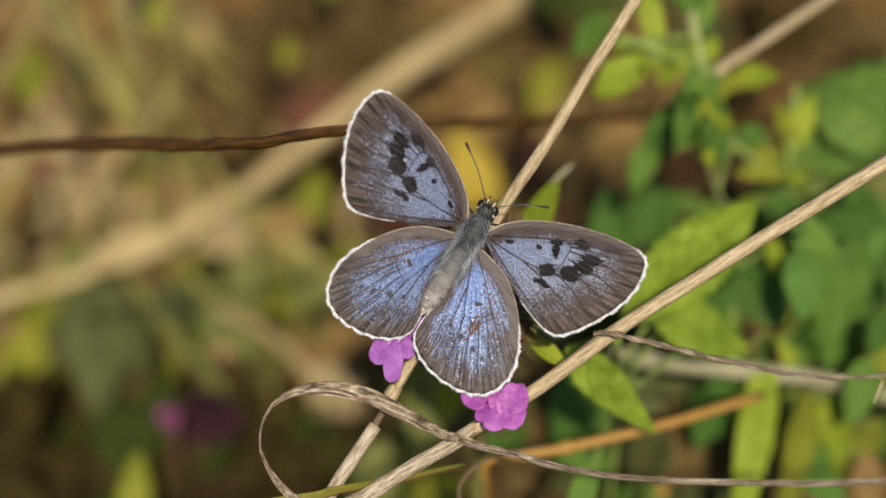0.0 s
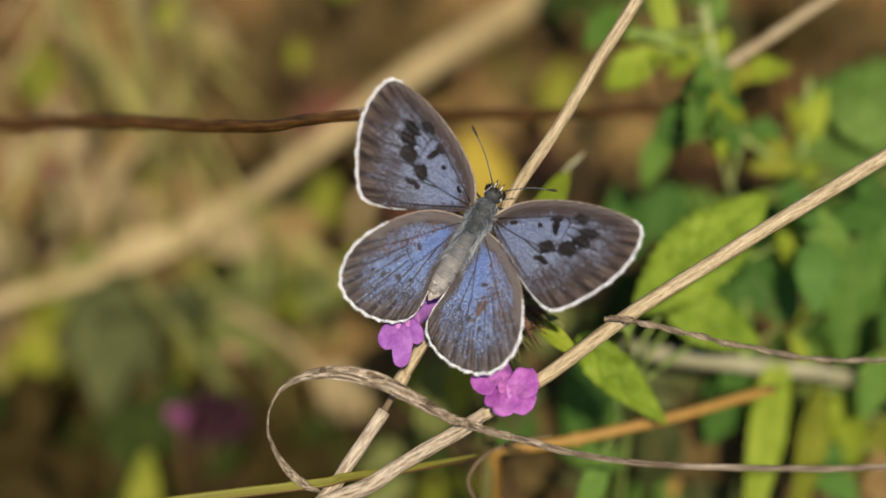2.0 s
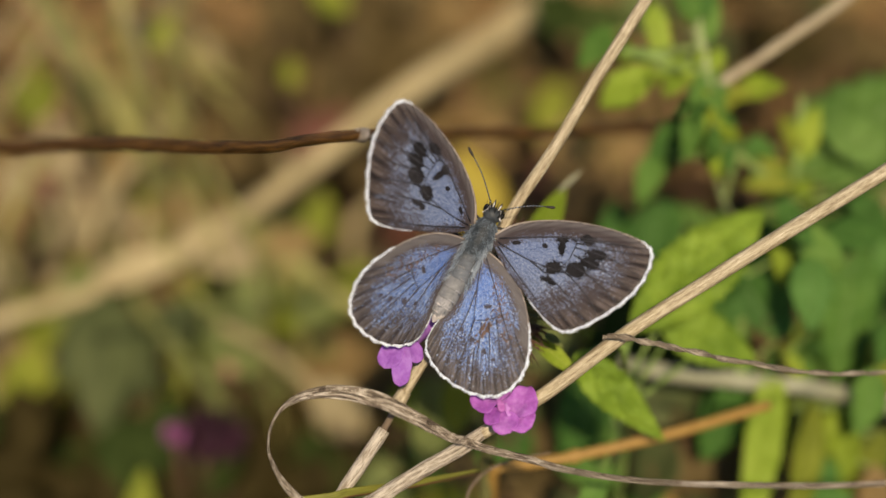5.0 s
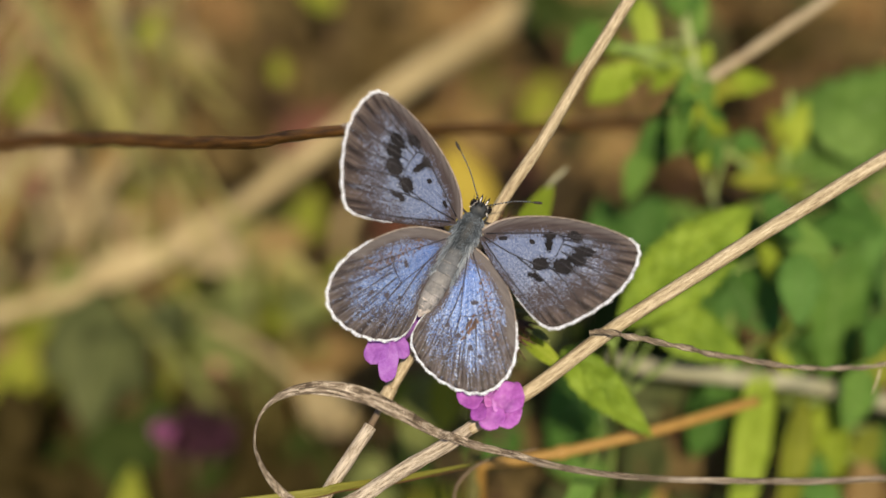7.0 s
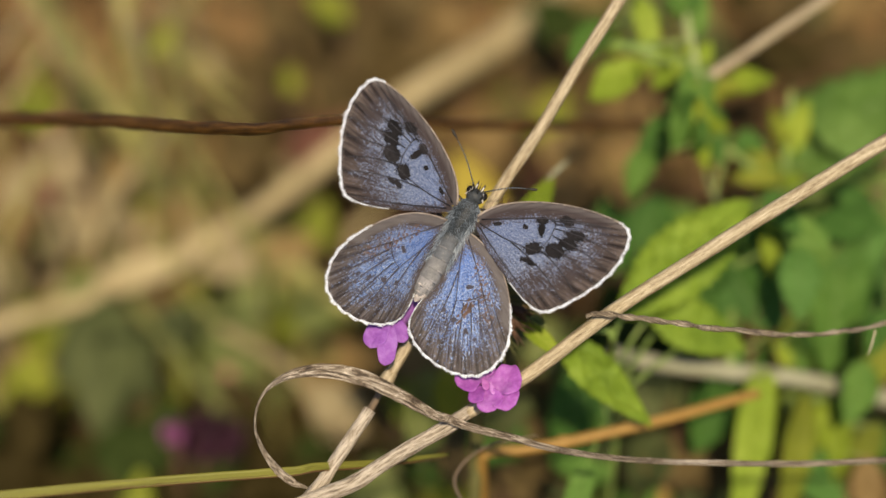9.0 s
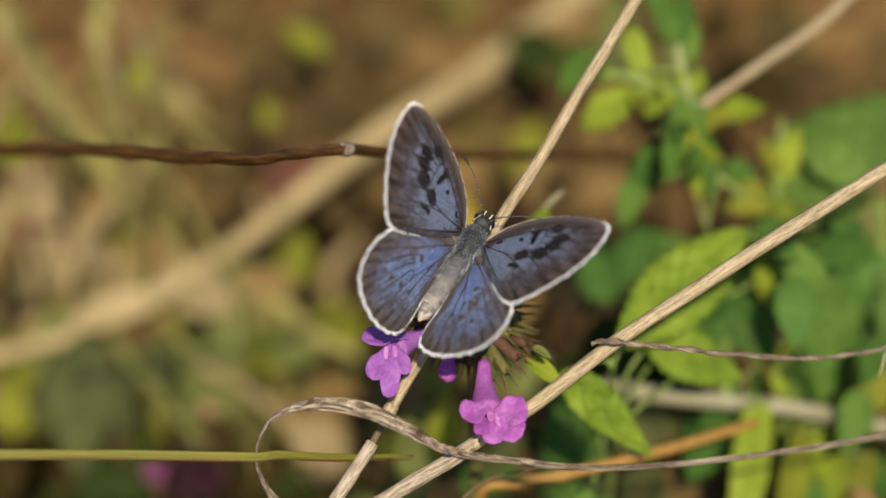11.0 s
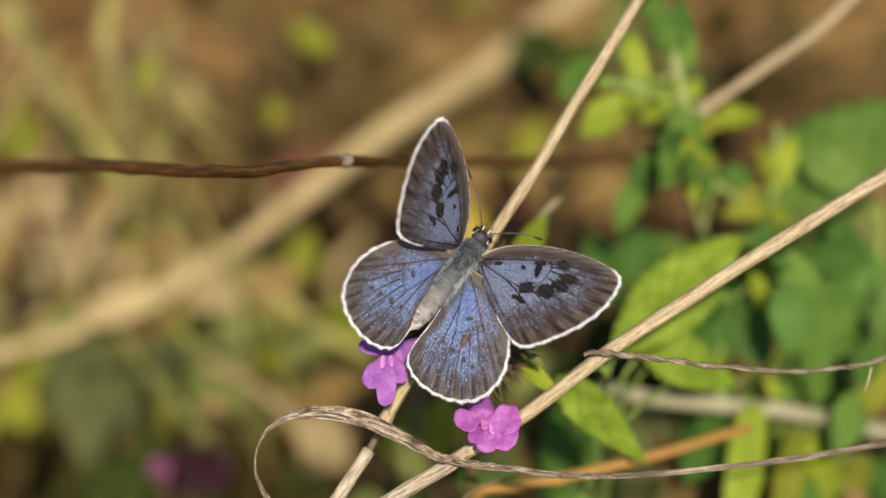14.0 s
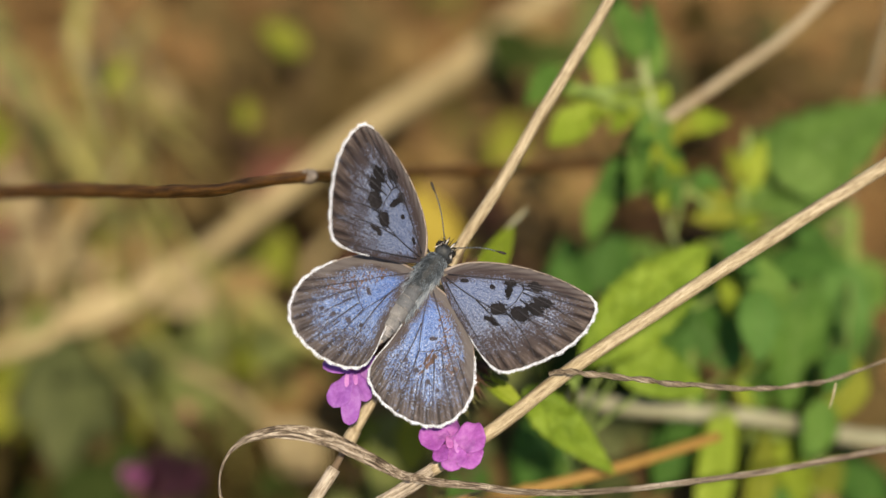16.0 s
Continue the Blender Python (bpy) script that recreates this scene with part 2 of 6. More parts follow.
FORE = wing_surface("forewing_scales", (0.055, 0.077, 0.16), (0.23, 0.285, 0.43), (0.020, 0.015, 0.015), (0.132, 0.105, 0.095), 3.3, 3.4, 1.75, 0.3, 2.6, 26.0, 0.12, 0.95, 0.72, 0.12, 0.3, 0.9, 0.45)
HIND = wing_surface("hindwing_scales", (0.025, 0.07, 0.29), (0.31, 0.48, 0.87), (0.033, 0.026, 0.026), (0.2, 0.176, 0.168), 2.3, 3.6, 1.5, 0.9, 1.7, 22.0, 0.5, 0.85, 0.35, 0.82, 0.72, 1.35, 0.65)
UNDER = grown("wing_underside", (0.16, 0.13, 0.11), (0.27, 0.23, 0.19), (0.36, 0.31, 0.27), 300, 3000, 0.7)
SPOT = grown("black_wing_spot", (0.008, 0.008, 0.009), (0.018, 0.017, 0.019), (0.04, 0.038, 0.042), 500, 4000, 0.8, gloss=0.1)
DOT = grown("faint_wing_dot", (0.03, 0.028, 0.04), (0.055, 0.05, 0.065), (0.09, 0.085, 0.11), 500, 4000, 0.7)
BARE = grown("worn_wing_patch", (0.09, 0.058, 0.045), (0.15, 0.095, 0.072), (0.23, 0.15, 0.115), 900, 4000, 0.7)
HIND_VEIN = grown("hindwing_vein", (0.03, 0.028, 0.035), (0.055, 0.05, 0.06), (0.09, 0.085, 0.1), 500, 4000, 0.6)
VEIN = grown("wing_vein", (0.012, 0.012, 0.018), (0.025, 0.024, 0.03), (0.05, 0.05, 0.06), 500, 4000, 0.6)
COSTA = grown("pale_wing_edge", (0.16, 0.13, 0.11), (0.30, 0.25, 0.21), (0.5, 0.45, 0.40), 500, 4000, 0.6)
FRINGE = grown("white_fringe", (0.40, 0.42, 0.47), (0.75, 0.80, 0.88), (0.86, 0.91, 0.98), 900, 6000, 0.8, through=0.25, island=True, stops=(0.1, 0.35, 0.6))
THORAX = grown("grey_blue_fur", (0.014, 0.017, 0.019), (0.032, 0.038, 0.043), (0.075, 0.086, 0.096), 700, 5000, 0.55)
HAIR = grown("blue_grey_hair", (0.02, 0.028, 0.036), (0.06, 0.08, 0.105), (0.3, 0.36, 0.43), 700, 5000, 0.7, island=True)
PALE_HAIR = grown("silvery_hair", (0.12, 0.155, 0.2), (0.27, 0.33, 0.4), (0.52, 0.58, 0.64), 700, 5000, 0.6, island=True)
ABDOMEN = grown("grey_scaled_abdomen", (0.06, 0.068, 0.078), (0.105, 0.115, 0.128), (0.17, 0.182, 0.195), 700, 4500, 0.7)
RING = grown("pale_abdomen_ring", (0.10, 0.105, 0.11), (0.17, 0.173, 0.176), (0.26, 0.258, 0.256), 700, 4500, 0.7)
PALE_RING = grown("pinkish_pale_ring", (0.165, 0.163, 0.166), (0.25, 0.246, 0.248), (0.37, 0.36, 0.36), 700, 4500, 0.7)
WHITE_DUST = grown("pale_pinkish_scales", (0.34, 0.3, 0.275), (0.52, 0.475, 0.44), (0.68, 0.63, 0.59), 900, 4500, 0.7)
EYE = grown("black_eye", (0.006, 0.005, 0.005), (0.01, 0.009, 0.008), (0.02, 0.018, 0.015), 500, 6000, 0.25)
WHITE_SCALE = grown("white_scales", (0.5, 0.48, 0.46), (0.7, 0.68, 0.66), (0.82, 0.8, 0.78), 900, 6000, 0.7)
BLACK_SCALE = grown("black_scales", (0.01, 0.009, 0.008), (0.02, 0.018, 0.016), (0.05, 0.04, 0.035), 900, 6000, 0.6)
STRAW = grown("dry_straw", (0.19, 0.14, 0.075), (0.45, 0.38, 0.245), (0.71, 0.635, 0.475), 80, 420, 0.5, 0.5, streak=True, stops=(0.3, 0.48, 0.68))
STRAW_GREY = grown("weathered_straw", (0.06, 0.046, 0.034), (0.3, 0.245, 0.175), (0.64, 0.57, 0.46), 130, 700, 0.55, 0.9, streak=True, stops=(0.37, 0.48, 0.64))
TWISTED = grown("twisted_dry_leaf", (0.03, 0.022, 0.014), (0.17, 0.13, 0.085), (0.66, 0.58, 0.46), 90, 420, 0.55, 0.9, streak=True, stops=(0.36, 0.5, 0.66))
CURLED = grown("flecked_dry_leaf", (0.035, 0.024, 0.014), (0.24, 0.185, 0.125), (0.80, 0.72, 0.59), 110, 700, 0.55, 0.9, streak=True, stops=(0.41, 0.5, 0.61), spread=0.0)
STRAW_DARK = grown("dark_brown_straw", (0.08, 0.055, 0.035), (0.19, 0.14, 0.09), (0.34, 0.26, 0.18), 90, 420, 0.7, 0.8, streak=True)
TWIG = grown("brown_twig_bark", (0.022, 0.010, 0.003), (0.105, 0.05, 0.012), (0.36, 0.19, 0.05), 70, 520, 0.34, 0.5, streak=True, stops=(0.32, 0.5, 0.72))
NODE = grown("pale_flaking_bark", (0.1, 0.08, 0.06), (0.25, 0.215, 0.18), (0.5, 0.46, 0.42), 900, 4000, 0.7)
ORANGE_STEM = grown("ochre_stem", (0.18, 0.095, 0.018), (0.33, 0.195, 0.045), (0.47, 0.31, 0.10), 180, 1200, 0.5, streak=True)
GREY_STEM = grown("downy_grey_stem", (0.14, 0.14, 0.082), (0.245, 0.245, 0.155), (0.37, 0.37, 0.25), 130, 1500, 0.85)
GREEN_STEM = grown("green_stem", (0.10, 0.17, 0.03), (0.22, 0.32, 0.07), (0.4, 0.48, 0.16), 130, 1500, 0.6, through=0.15)
LEAF = leaf_surface("fresh_leaf", (0.13, 0.20, 0.014), (0.27, 0.36, 0.028), (0.44, 0.52, 0.07), (0.40, 0.47, 0.10))
# Darker rib colour: the dark midrib, and crease shadow painted along the side veins.
LEAF_TOOTHED = leaf_surface("toothed_leaf", (0.11, 0.195, 0.014), (0.24, 0.355, 0.036), (0.42, 0.54, 0.10), (0.10, 0.185, 0.02), veins=8.0, through=0.3, gloss=0.2)
PALE_STEM = grown("pale_green_stem", (0.2, 0.25, 0.08), (0.32, 0.38, 0.15), (0.45, 0.5, 0.25), 130, 1500, 0.6, through=0.15)
LEAF_LIME = leaf_surface("lime_leaf", (0.14, 0.215, 0.016), (0.27, 0.375, 0.036), (0.43, 0.53, 0.09), (0.2, 0.28, 0.035))
LEAF_YELLOW = leaf_surface("yellow_green_leaf", (0.11, 0.135, 0.01), (0.21, 0.245, 0.022), (0.35, 0.375, 0.05), (0.36, 0.39, 0.09))
LEAF_DARK = leaf_surface("deep_green_leaf", (0.035, 0.095, 0.014), (0.075, 0.18, 0.03), (0.13, 0.27, 0.06), (0.19, 0.32, 0.10))
LEAF_MID = leaf_surface("mid_green_leaf", (0.06, 0.15, 0.02), (0.12, 0.24, 0.04), (0.2, 0.34, 0.07), (0.27, 0.4, 0.13))
LEAF_GREY = leaf_surface("grey_green_leaf", (0.105, 0.14, 0.038), (0.19, 0.228, 0.068), (0.285, 0.325, 0.11), (0.25, 0.27, 0.13))
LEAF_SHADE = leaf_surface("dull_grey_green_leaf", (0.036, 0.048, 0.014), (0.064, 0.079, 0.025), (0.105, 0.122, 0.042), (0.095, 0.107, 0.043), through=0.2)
LEAF_PALE = leaf_surface("pale_green_leaf", (0.075, 0.155, 0.027), (0.13, 0.24, 0.047), (0.205, 0.335, 0.08), (0.235, 0.36, 0.12))
WITHERED_EDGE = grown("withered_blade_edge", (0.04, 0.02, 0.008), (0.11, 0.058, 0.02), (0.22, 0.12, 0.045), 80, 900, 0.6, streak=True)
BLADE = grown("grass_blade", (0.08, 0.075, 0.01), (0.17, 0.17, 0.024), (0.3, 0.29, 0.05), 60, 1500, 0.5, streak=True)
PETAL = grown("purple_petal", (0.34, 0.07, 0.43), (0.5, 0.145, 0.6), (0.66, 0.3, 0.75), 320, 2200, 0.6, 0.3, through=0.35)
PETAL_VIOLET = grown("violet_petal", (0.28, 0.075, 0.44), (0.41, 0.15, 0.6), (0.56, 0.3, 0.74), 320, 2200, 0.6, 0.3, through=0.35)
THROAT = grown("pink_throat", (0.44, 0.1, 0.45), (0.58, 0.2, 0.6), (0.7, 0.36, 0.72), 600, 3000, 0.6, through=0.3)
STAMEN = grown("pale_lilac_stamen", (0.44, 0.15, 0.52), (0.54, 0.23, 0.62), (0.64, 0.34, 0.7), 600, 3000, 0.6)
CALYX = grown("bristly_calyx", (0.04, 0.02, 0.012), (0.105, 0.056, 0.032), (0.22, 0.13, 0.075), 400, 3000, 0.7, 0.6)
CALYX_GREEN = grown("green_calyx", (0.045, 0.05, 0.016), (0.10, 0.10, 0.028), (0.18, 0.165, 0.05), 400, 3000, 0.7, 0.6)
WITHERED = grown("withered_orange_floret", (0.2, 0.08, 0.05), (0.38, 0.18, 0.12), (0.55, 0.32, 0.24), 500, 3000, 0.7, through=0.2)
SOIL = grown("brown_soil_and_litter", (0.04, 0.024, 0.009), (0.10, 0.06, 0.023), (0.18, 0.12, 0.05), 24, 260, 0.9, 0.7, gloss=0.1)
LITTER = grown("dry_grass_litter", (0.095, 0.05, 0.017), (0.235, 0.138, 0.052), (0.41, 0.275, 0.115), 60, 600, 0.75, island=True, gloss=0.12)
MOSS = grown("low_green_herb", (0.06, 0.08, 0.01), (0.14, 0.16, 0.02), (0.28, 0.29, 0.05), 60, 600, 0.7, through=0.2, island=True)
TAN_STALK = grown("thick_tan_stalk", (0.17, 0.135, 0.06), (0.31, 0.25, 0.12), (0.46, 0.385, 0.21), 90, 500, 0.7)
OCHRE_STALK = grown("reddish_dead_stalk", (0.15, 0.085, 0.04), (0.27, 0.16, 0.08), (0.38, 0.24, 0.13), 90, 500, 0.7)
BIG_STALK = grown("weathered_thick_stalk", (0.26, 0.21, 0.10), (0.40, 0.325, 0.165), (0.52, 0.435, 0.25), 90, 500, 0.7)
OLIVE_DARK = grown("dull_green_stalk", (0.075, 0.085, 0.02), (0.13, 0.145, 0.035), (0.2, 0.215, 0.065), 50, 500, 0.7)
PALE_STALK = grown("pale_dead_stalk", (0.22, 0.175, 0.085), (0.36, 0.295, 0.15), (0.50, 0.42, 0.24), 90, 500, 0.7)
OLIVE_STALK = grown("olive_stalk", (0.17, 0.165, 0.045), (0.28, 0.265, 0.08), (0.39, 0.36, 0.13), 50, 500, 0.7)
RED_LEAF = leaf_surface("reddened_leaf", (0.13, 0.048, 0.034), (0.21, 0.088, 0.06), (0.29, 0.15, 0.1), (0.3, 0.18, 0.12))
# Two dark leaf colours that stand in for the shade low in the meadow.
DEAD_SHADE = leaf_surface("rotted_leaf", (0.018, 0.014, 0.004), (0.042, 0.032, 0.010), (0.075, 0.056, 0.018), (0.07, 0.055, 0.024), through=0.1, gloss=0.03)
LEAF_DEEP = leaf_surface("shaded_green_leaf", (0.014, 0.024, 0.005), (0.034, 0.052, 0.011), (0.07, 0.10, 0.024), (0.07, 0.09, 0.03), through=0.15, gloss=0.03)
YELLOWED = leaf_surface("yellowed_leaf", (0.25, 0.19, 0.02), (0.42, 0.33, 0.04), (0.56, 0.46, 0.08), (0.5, 0.42, 0.12))
DEAD_BROWN = leaf_surface("dead_brown_leaf", (0.045, 0.033, 0.012), (0.092, 0.066, 0.026), (0.15, 0.108, 0.044), (0.11, 0.085, 0.04), through=0.1, gloss=0.05)
DEAD_TAN = leaf_surface("dead_tan_leaf", (0.12, 0.075, 0.026), (0.21, 0.14, 0.05), (0.31, 0.22, 0.09), (0.3, 0.22, 0.11), through=0.2)
BLEACHED = leaf_surface("bleached_dead_leaf", (0.23, 0.185, 0.095), (0.34, 0.28, 0.15), (0.46, 0.385, 0.22), (0.36, 0.3, 0.17), through=0.2)
# Lit copy of the dark florets' purple: the light is put into its colour.
PURPLE_LIT = grown("lit_purple_floret", (0.14, 0.03, 0.11), (0.24, 0.065, 0.19), (0.36, 0.13, 0.3), 120, 900, 0.7, through=0.2)
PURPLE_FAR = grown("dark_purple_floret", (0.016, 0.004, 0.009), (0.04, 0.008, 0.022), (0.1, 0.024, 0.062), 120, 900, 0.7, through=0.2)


# ---- building helpers ----
def thing(name, base, label, category, group="", kind=""):
    """An Empty at the thing's base, in the tilted frame of the meadow."""
    ob = new(name)
    ob.empty_display_size = 0.002
    ob.matrix_basis = FRAME @ Matrix.Translation(base)
    ob["base"] = tuple(base)
    return tagged(ob, label, category, group, kind)


def part(name, bm, material, parent, label="", base=None, smooth=True):
    """Links a bmesh as one mesh under a thing or under a part."""
    if base is not None:
        bm.transform(Matrix.Translation(-Vector(base)))
    me = bpy.data.meshes.new(name)
    bmesh.ops.recalc_face_normals(bm, faces=bm.faces)
    for face in bm.faces:
        face.smooth = smooth
    bm.to_mesh(me)
    bm.free()
    for m in material if isinstance(material, (list, tuple)) else [material]:
        me.materials.append(m)
    ob = new(name, me)
    ob.parent = parent
    return tagged(ob, label)


def spline(points, steps):
    """A smooth line through the points."""
    pts = [Vector(p) for p in points]
    pts = [2 * pts[0] - pts[1], *pts, 2 * pts[-1] - pts[-2]]
    line = []

    def heading(a, b, c):
        """The line's direction at b, short where one neighbour is much nearer than the other."""
        h, most = (c - a) / 2, 1.4 * min((b - a).length, (c - b).length)
        return h * (most / h.length) if h.length > most else h

    for i in range(1, len(pts) - 2):
        a, b, c, d = pts[i - 1:i + 3]
        p, q = heading(a, b, c), heading(b, c, d)
        for k in range(steps):
            s = k / steps
            line.append(b + p * s + (3 * (c - b) - 2 * p - q) * s * s + (2 * (b - c) + p + q) * s ** 3)
    return line + [pts[-2]]


def along(values, count):
    """The values, spread evenly over count places."""
    return np.interp(np.linspace(0, 1, count), np.linspace(0, 1, len(values)), values)


def tube(bm, points, radii, sides=10, steps=6, rough=0.0, flat=1.0, grain=900.0, twist=0.0):
    """A stalk along a smooth line; radii in mm; rough: uneven surface; flat: its thinness one way."""
    line = spline(points, steps)
    radius = along(radii, len(line)) * MM
    rings, normal = [], None
    uv = bm.loops.layers.uv.verify()
    far = [0.0]
    for a, b in zip(line, line[1:]):
        far.append(far[-1] + (b - a).length)
    for i, p in enumerate(line):
        ahead = (line[min(i + 1, len(line) - 1)] - line[max(i - 1, 0)]).normalized()
        if normal is None:
            normal = ahead.cross(Vector((0.12, 0.21, 1))).normalized()
        normal = (normal - ahead * normal.dot(ahead)).normalized()
        side = ahead.cross(normal)
        ring = []
        for k in range(sides):
            a = 2 * math.pi * k / sides + twist * i
            r = radius[i]
            if rough:
                r *= 1 + rough * noise.noise(Vector((math.cos(a) * 1.7, math.sin(a) * 1.7, 0)) + p * grain)
            ca, sa = math.cos(2 * math.pi * k / sides), math.sin(2 * math.pi * k / sides)
            lean = twist * i
            x, y = ca, sa * flat
            x, y = x * math.cos(lean) - y * math.sin(lean), x * math.sin(lean) + y * math.cos(lean)
            ring.append(bm.verts.new(p + (normal * x + side * y) * r))
        rings.append(ring)
    for i, (a, b) in enumerate(zip(rings, rings[1:])):
        for k in range(sides):
            face = bm.faces.new((a[k], a[(k + 1) % sides], b[(k + 1) % sides], b[k]))
            for loop, c in zip(face.loops, ((far[i], k), (far[i], k + 1), (far[i + 1], k + 1), (far[i + 1], k))):
                loop[uv].uv = (c[0], c[1] / sides)
    bm.faces.new(rings[0][::-1]), bm.faces.new(rings[-1])
    return bm


def stalk(points, radii, **more):
    return tube(bmesh.new(), points, radii, **more)


def blade(bm, base, tip, facing, width, bend=0.0, fold=0.12, teeth=0, shape=0.45, rows=18, cols=8, wave=0.0, thick=0.12, tail=0.0, quilt=0.0, petal=False):
    """A leaf blade from base to tip (m); width, thickness in mm; bend: sag as a part of its length; fold along the midrib."""
    base, tip = Vector(base), Vector(tip)
    if teeth:
        rows, cols = teeth * 5, 10
    ahead = tip - base
    length = ahead.length
    y = ahead.normalized()
    z = (Vector(facing) - y * Vector(facing).dot(y)).normalized()
    x = y.cross(z)
    uv = bm.loops.layers.uv.verify()
    sheets = []
    for sheet in (0, 1):
        grid = []
        for i in range(rows + 1):
            s = i / rows
            w = math.sin(math.pi * min(1.0, s ** (math.log(0.5) / math.log(shape)))) ** 0.8 * (1 - 0.15 * s) + tail * (1 - s)
            if petal:
                near = min(1.0, s / 0.62)
                w = (0.34 + 0.66 * near * near * (3 - 2 * near)) * math.sqrt(max(0.0, 1 - max(0.0, (s - 0.66) / 0.34) ** 2.6))
            w = max(w, 0.012) * width * MM / 2
            line = []
            for k in range(cols + 1):
                c = 2 * k / cols - 1
                reach = c * w
                if teeth and abs(c) > 0.99:
                    reach *= 1 + 0.16 * (1 - (s * teeth + 0.001) % 1.0)
                if petal:
                    reach *= 1 + 0.04 * math.sin(s * 17 + c * 2 + length * 3000)
                up = abs(c) * fold * w * 2 - bend * length * (s * s) + wave * w * math.sin(s * 9 + c * 2) * abs(c)
                if quilt:
                    up += quilt * w * abs(math.sin(math.pi * 7 * (s - abs(c) * 0.28))) * (1 - c * c) + quilt * w * noise.noise(Vector((s * 9, c * 3, length * 900)))
                p = base + y * (s * length) + x * reach + z * (up - sheet * thick * MM)
                line.append((bm.verts.new(p), (s, k / cols)))
            grid.append(line)
        for a, b in zip(grid, grid[1:]):
            for k in range(cols):
                quad = [a[k], a[k + 1], b[k + 1], b[k]]
                face = bm.faces.new([v for v, _ in quad])
                for loop, (_, c) in zip(face.loops, quad):
                    loop[uv].uv = c
        sheets.append(grid)
    top, low = sheets
    rim = [r[0] for r in top] + top[-1][1:] + [r[-1] for r in top[-2::-1]] + top[0][-2:0:-1]
    under = [r[0] for r in low] + low[-1][1:] + [r[-1] for r in low[-2::-1]] + low[0][-2:0:-1]
    for i in range(len(rim)):
        j = (i + 1) % len(rim)
        face = bm.faces.new((rim[i][0], rim[j][0], under[j][0], under[i][0]))
        for loop, (_, c) in zip(face.loops, (rim[i], rim[j], under[j], under[i])):
            loop[uv].uv = c
    return bm


def ball(bm, centre, size, rings=10, sides=14, turn=None, rough=0.0, grain=900.0):
    """A rounded lump; size: half axes in mm."""
    made = bmesh.ops.create_uvsphere(bm, u_segments=sides, v_segments=rings, radius=1.0)["verts"]
    for v in made:
        p = v.co.copy()
        if rough:
            p *= 1 + rough * noise.noise(p * 2.2 + Vector(centre) * grain)
        p = Vector((p.x * size[0], p.y * size[1], p.z * size[2])) * MM
        v.co = (turn @ p if turn else p) + Vector(centre)
    return bm


def ground_point(p):
    """The point of the ground below a point of the tilted frame, in that frame."""
    w = FRAME @ Vector(p)
    w.z = -0.002
    return FRAME.inverted() @ w


# ---- ground ----
def build_ground():
    bm = bmesh.new()
    edges = sorted({*np.linspace(-0.5, 0.9, 71).round(4), -40.0, -8.0, -2.0, -1.0, 1.4, 2.5, 5.0, 12.0, 40.0, 400.0, -400.0, 3000.0, -3000.0})
    grid = [[bm.verts.new((x, y, 0.012 * noise.noise(Vector((x * 14, y * 14, 0))) if abs(x) < 1 and abs(y) < 1 else 0)) for x in edges] for y in edges]
    for a, b in zip(grid, grid[1:]):
        for k in range(len(edges) - 1):
            bm.faces.new((a[k], a[k + 1], b[k + 1], b[k]))
    ob = part("ground", bm, SOIL, None)
    tagged(ob, "brown soil covered with dry plant litter", "ground", kind="structure")


build_ground()


# ---- background plants, far behind the flower head ----
def far_stalk(name, label, category, material, points, radii, group="dead stalks in the litter"):
    base = ground_point(points[-1])
    ob = thing(name, base, label, category, group)
    part("stalk", stalk([*points, base], radii, rough=0.12, grain=60.0, sides=12), material, ob, base=base)
    line = spline(points, 6)
    for k in range(4, len(line) - 2, 9):
        r = radii[min(k // 6, len(radii) - 1)]
        part("node", stalk([line[k - 1].lerp(line[k], 0.7), line[k], line[k].lerp(line[k + 1], 0.3)], [r, r * 1.12, r], rough=0.1, grain=60.0), material, ob, "swollen joint", base=base)
    return ob


far_stalk("tan_stalk", "thick tan dead stalk lying across the meadow", "dead stalk", BIG_STALK,
          [P(45.0, 84.1, -227.2), P(15.8, 59.1, -206.4), P(-10.9, 39.5, -186.4), P(-42.1, 14.6, -176.0), P(-71.8, -3.3, -166.4), P(-108.6, -22.0, -166.4)], [3.9, 3.6, 3.0, 2.4, 1.9, 1.5, 1.4])
far_stalk("olive_stalk", "olive dead stalk leaning in the litter", "dead stalk", OLIVE_STALK,
          [P(-113.5, 83.4, -247.2), P(-95.8, 58.5, -227.2), P(-80.6, 40.8, -206.4), P(-69.4, 25.3, -196.8), P(-60.2, 5.4, -196.8)], [3.4, 3.4, 3.0, 2.6, 2.4])
far_stalk("olive_stalk", "dull green stem lying low in the litter", "dead stalk", OLIVE_DARK,
          [P(-66.0, -5.0, -152.0), P(-62.9, -10.0, -152.0), P(-54.1, -20.7, -152.0), P(-45.6, -32.9, -155.0)], [1.2, 1.4, 1.5, 1.5])
far_stalk("tan_stalk", "bent tan stem lying low in the litter", "dead stalk", TAN_STALK,
          [P(-49.1, -12.0, -160.0), P(-35.8, -19.4, -160.0), P(-27.3, -30.4, -160.0)], [1.2, 1.4, 1.4])
far_stalk("tan_stalk", "pale broken stalk standing in the litter", "dead stalk", TAN_STALK,
          [P(-63.5, 33.2, -180.0), P(-73.7, 16.2, -170.0), P(-78.6, 2.6, -170.0)], [1.3, 1.4, 1.5])
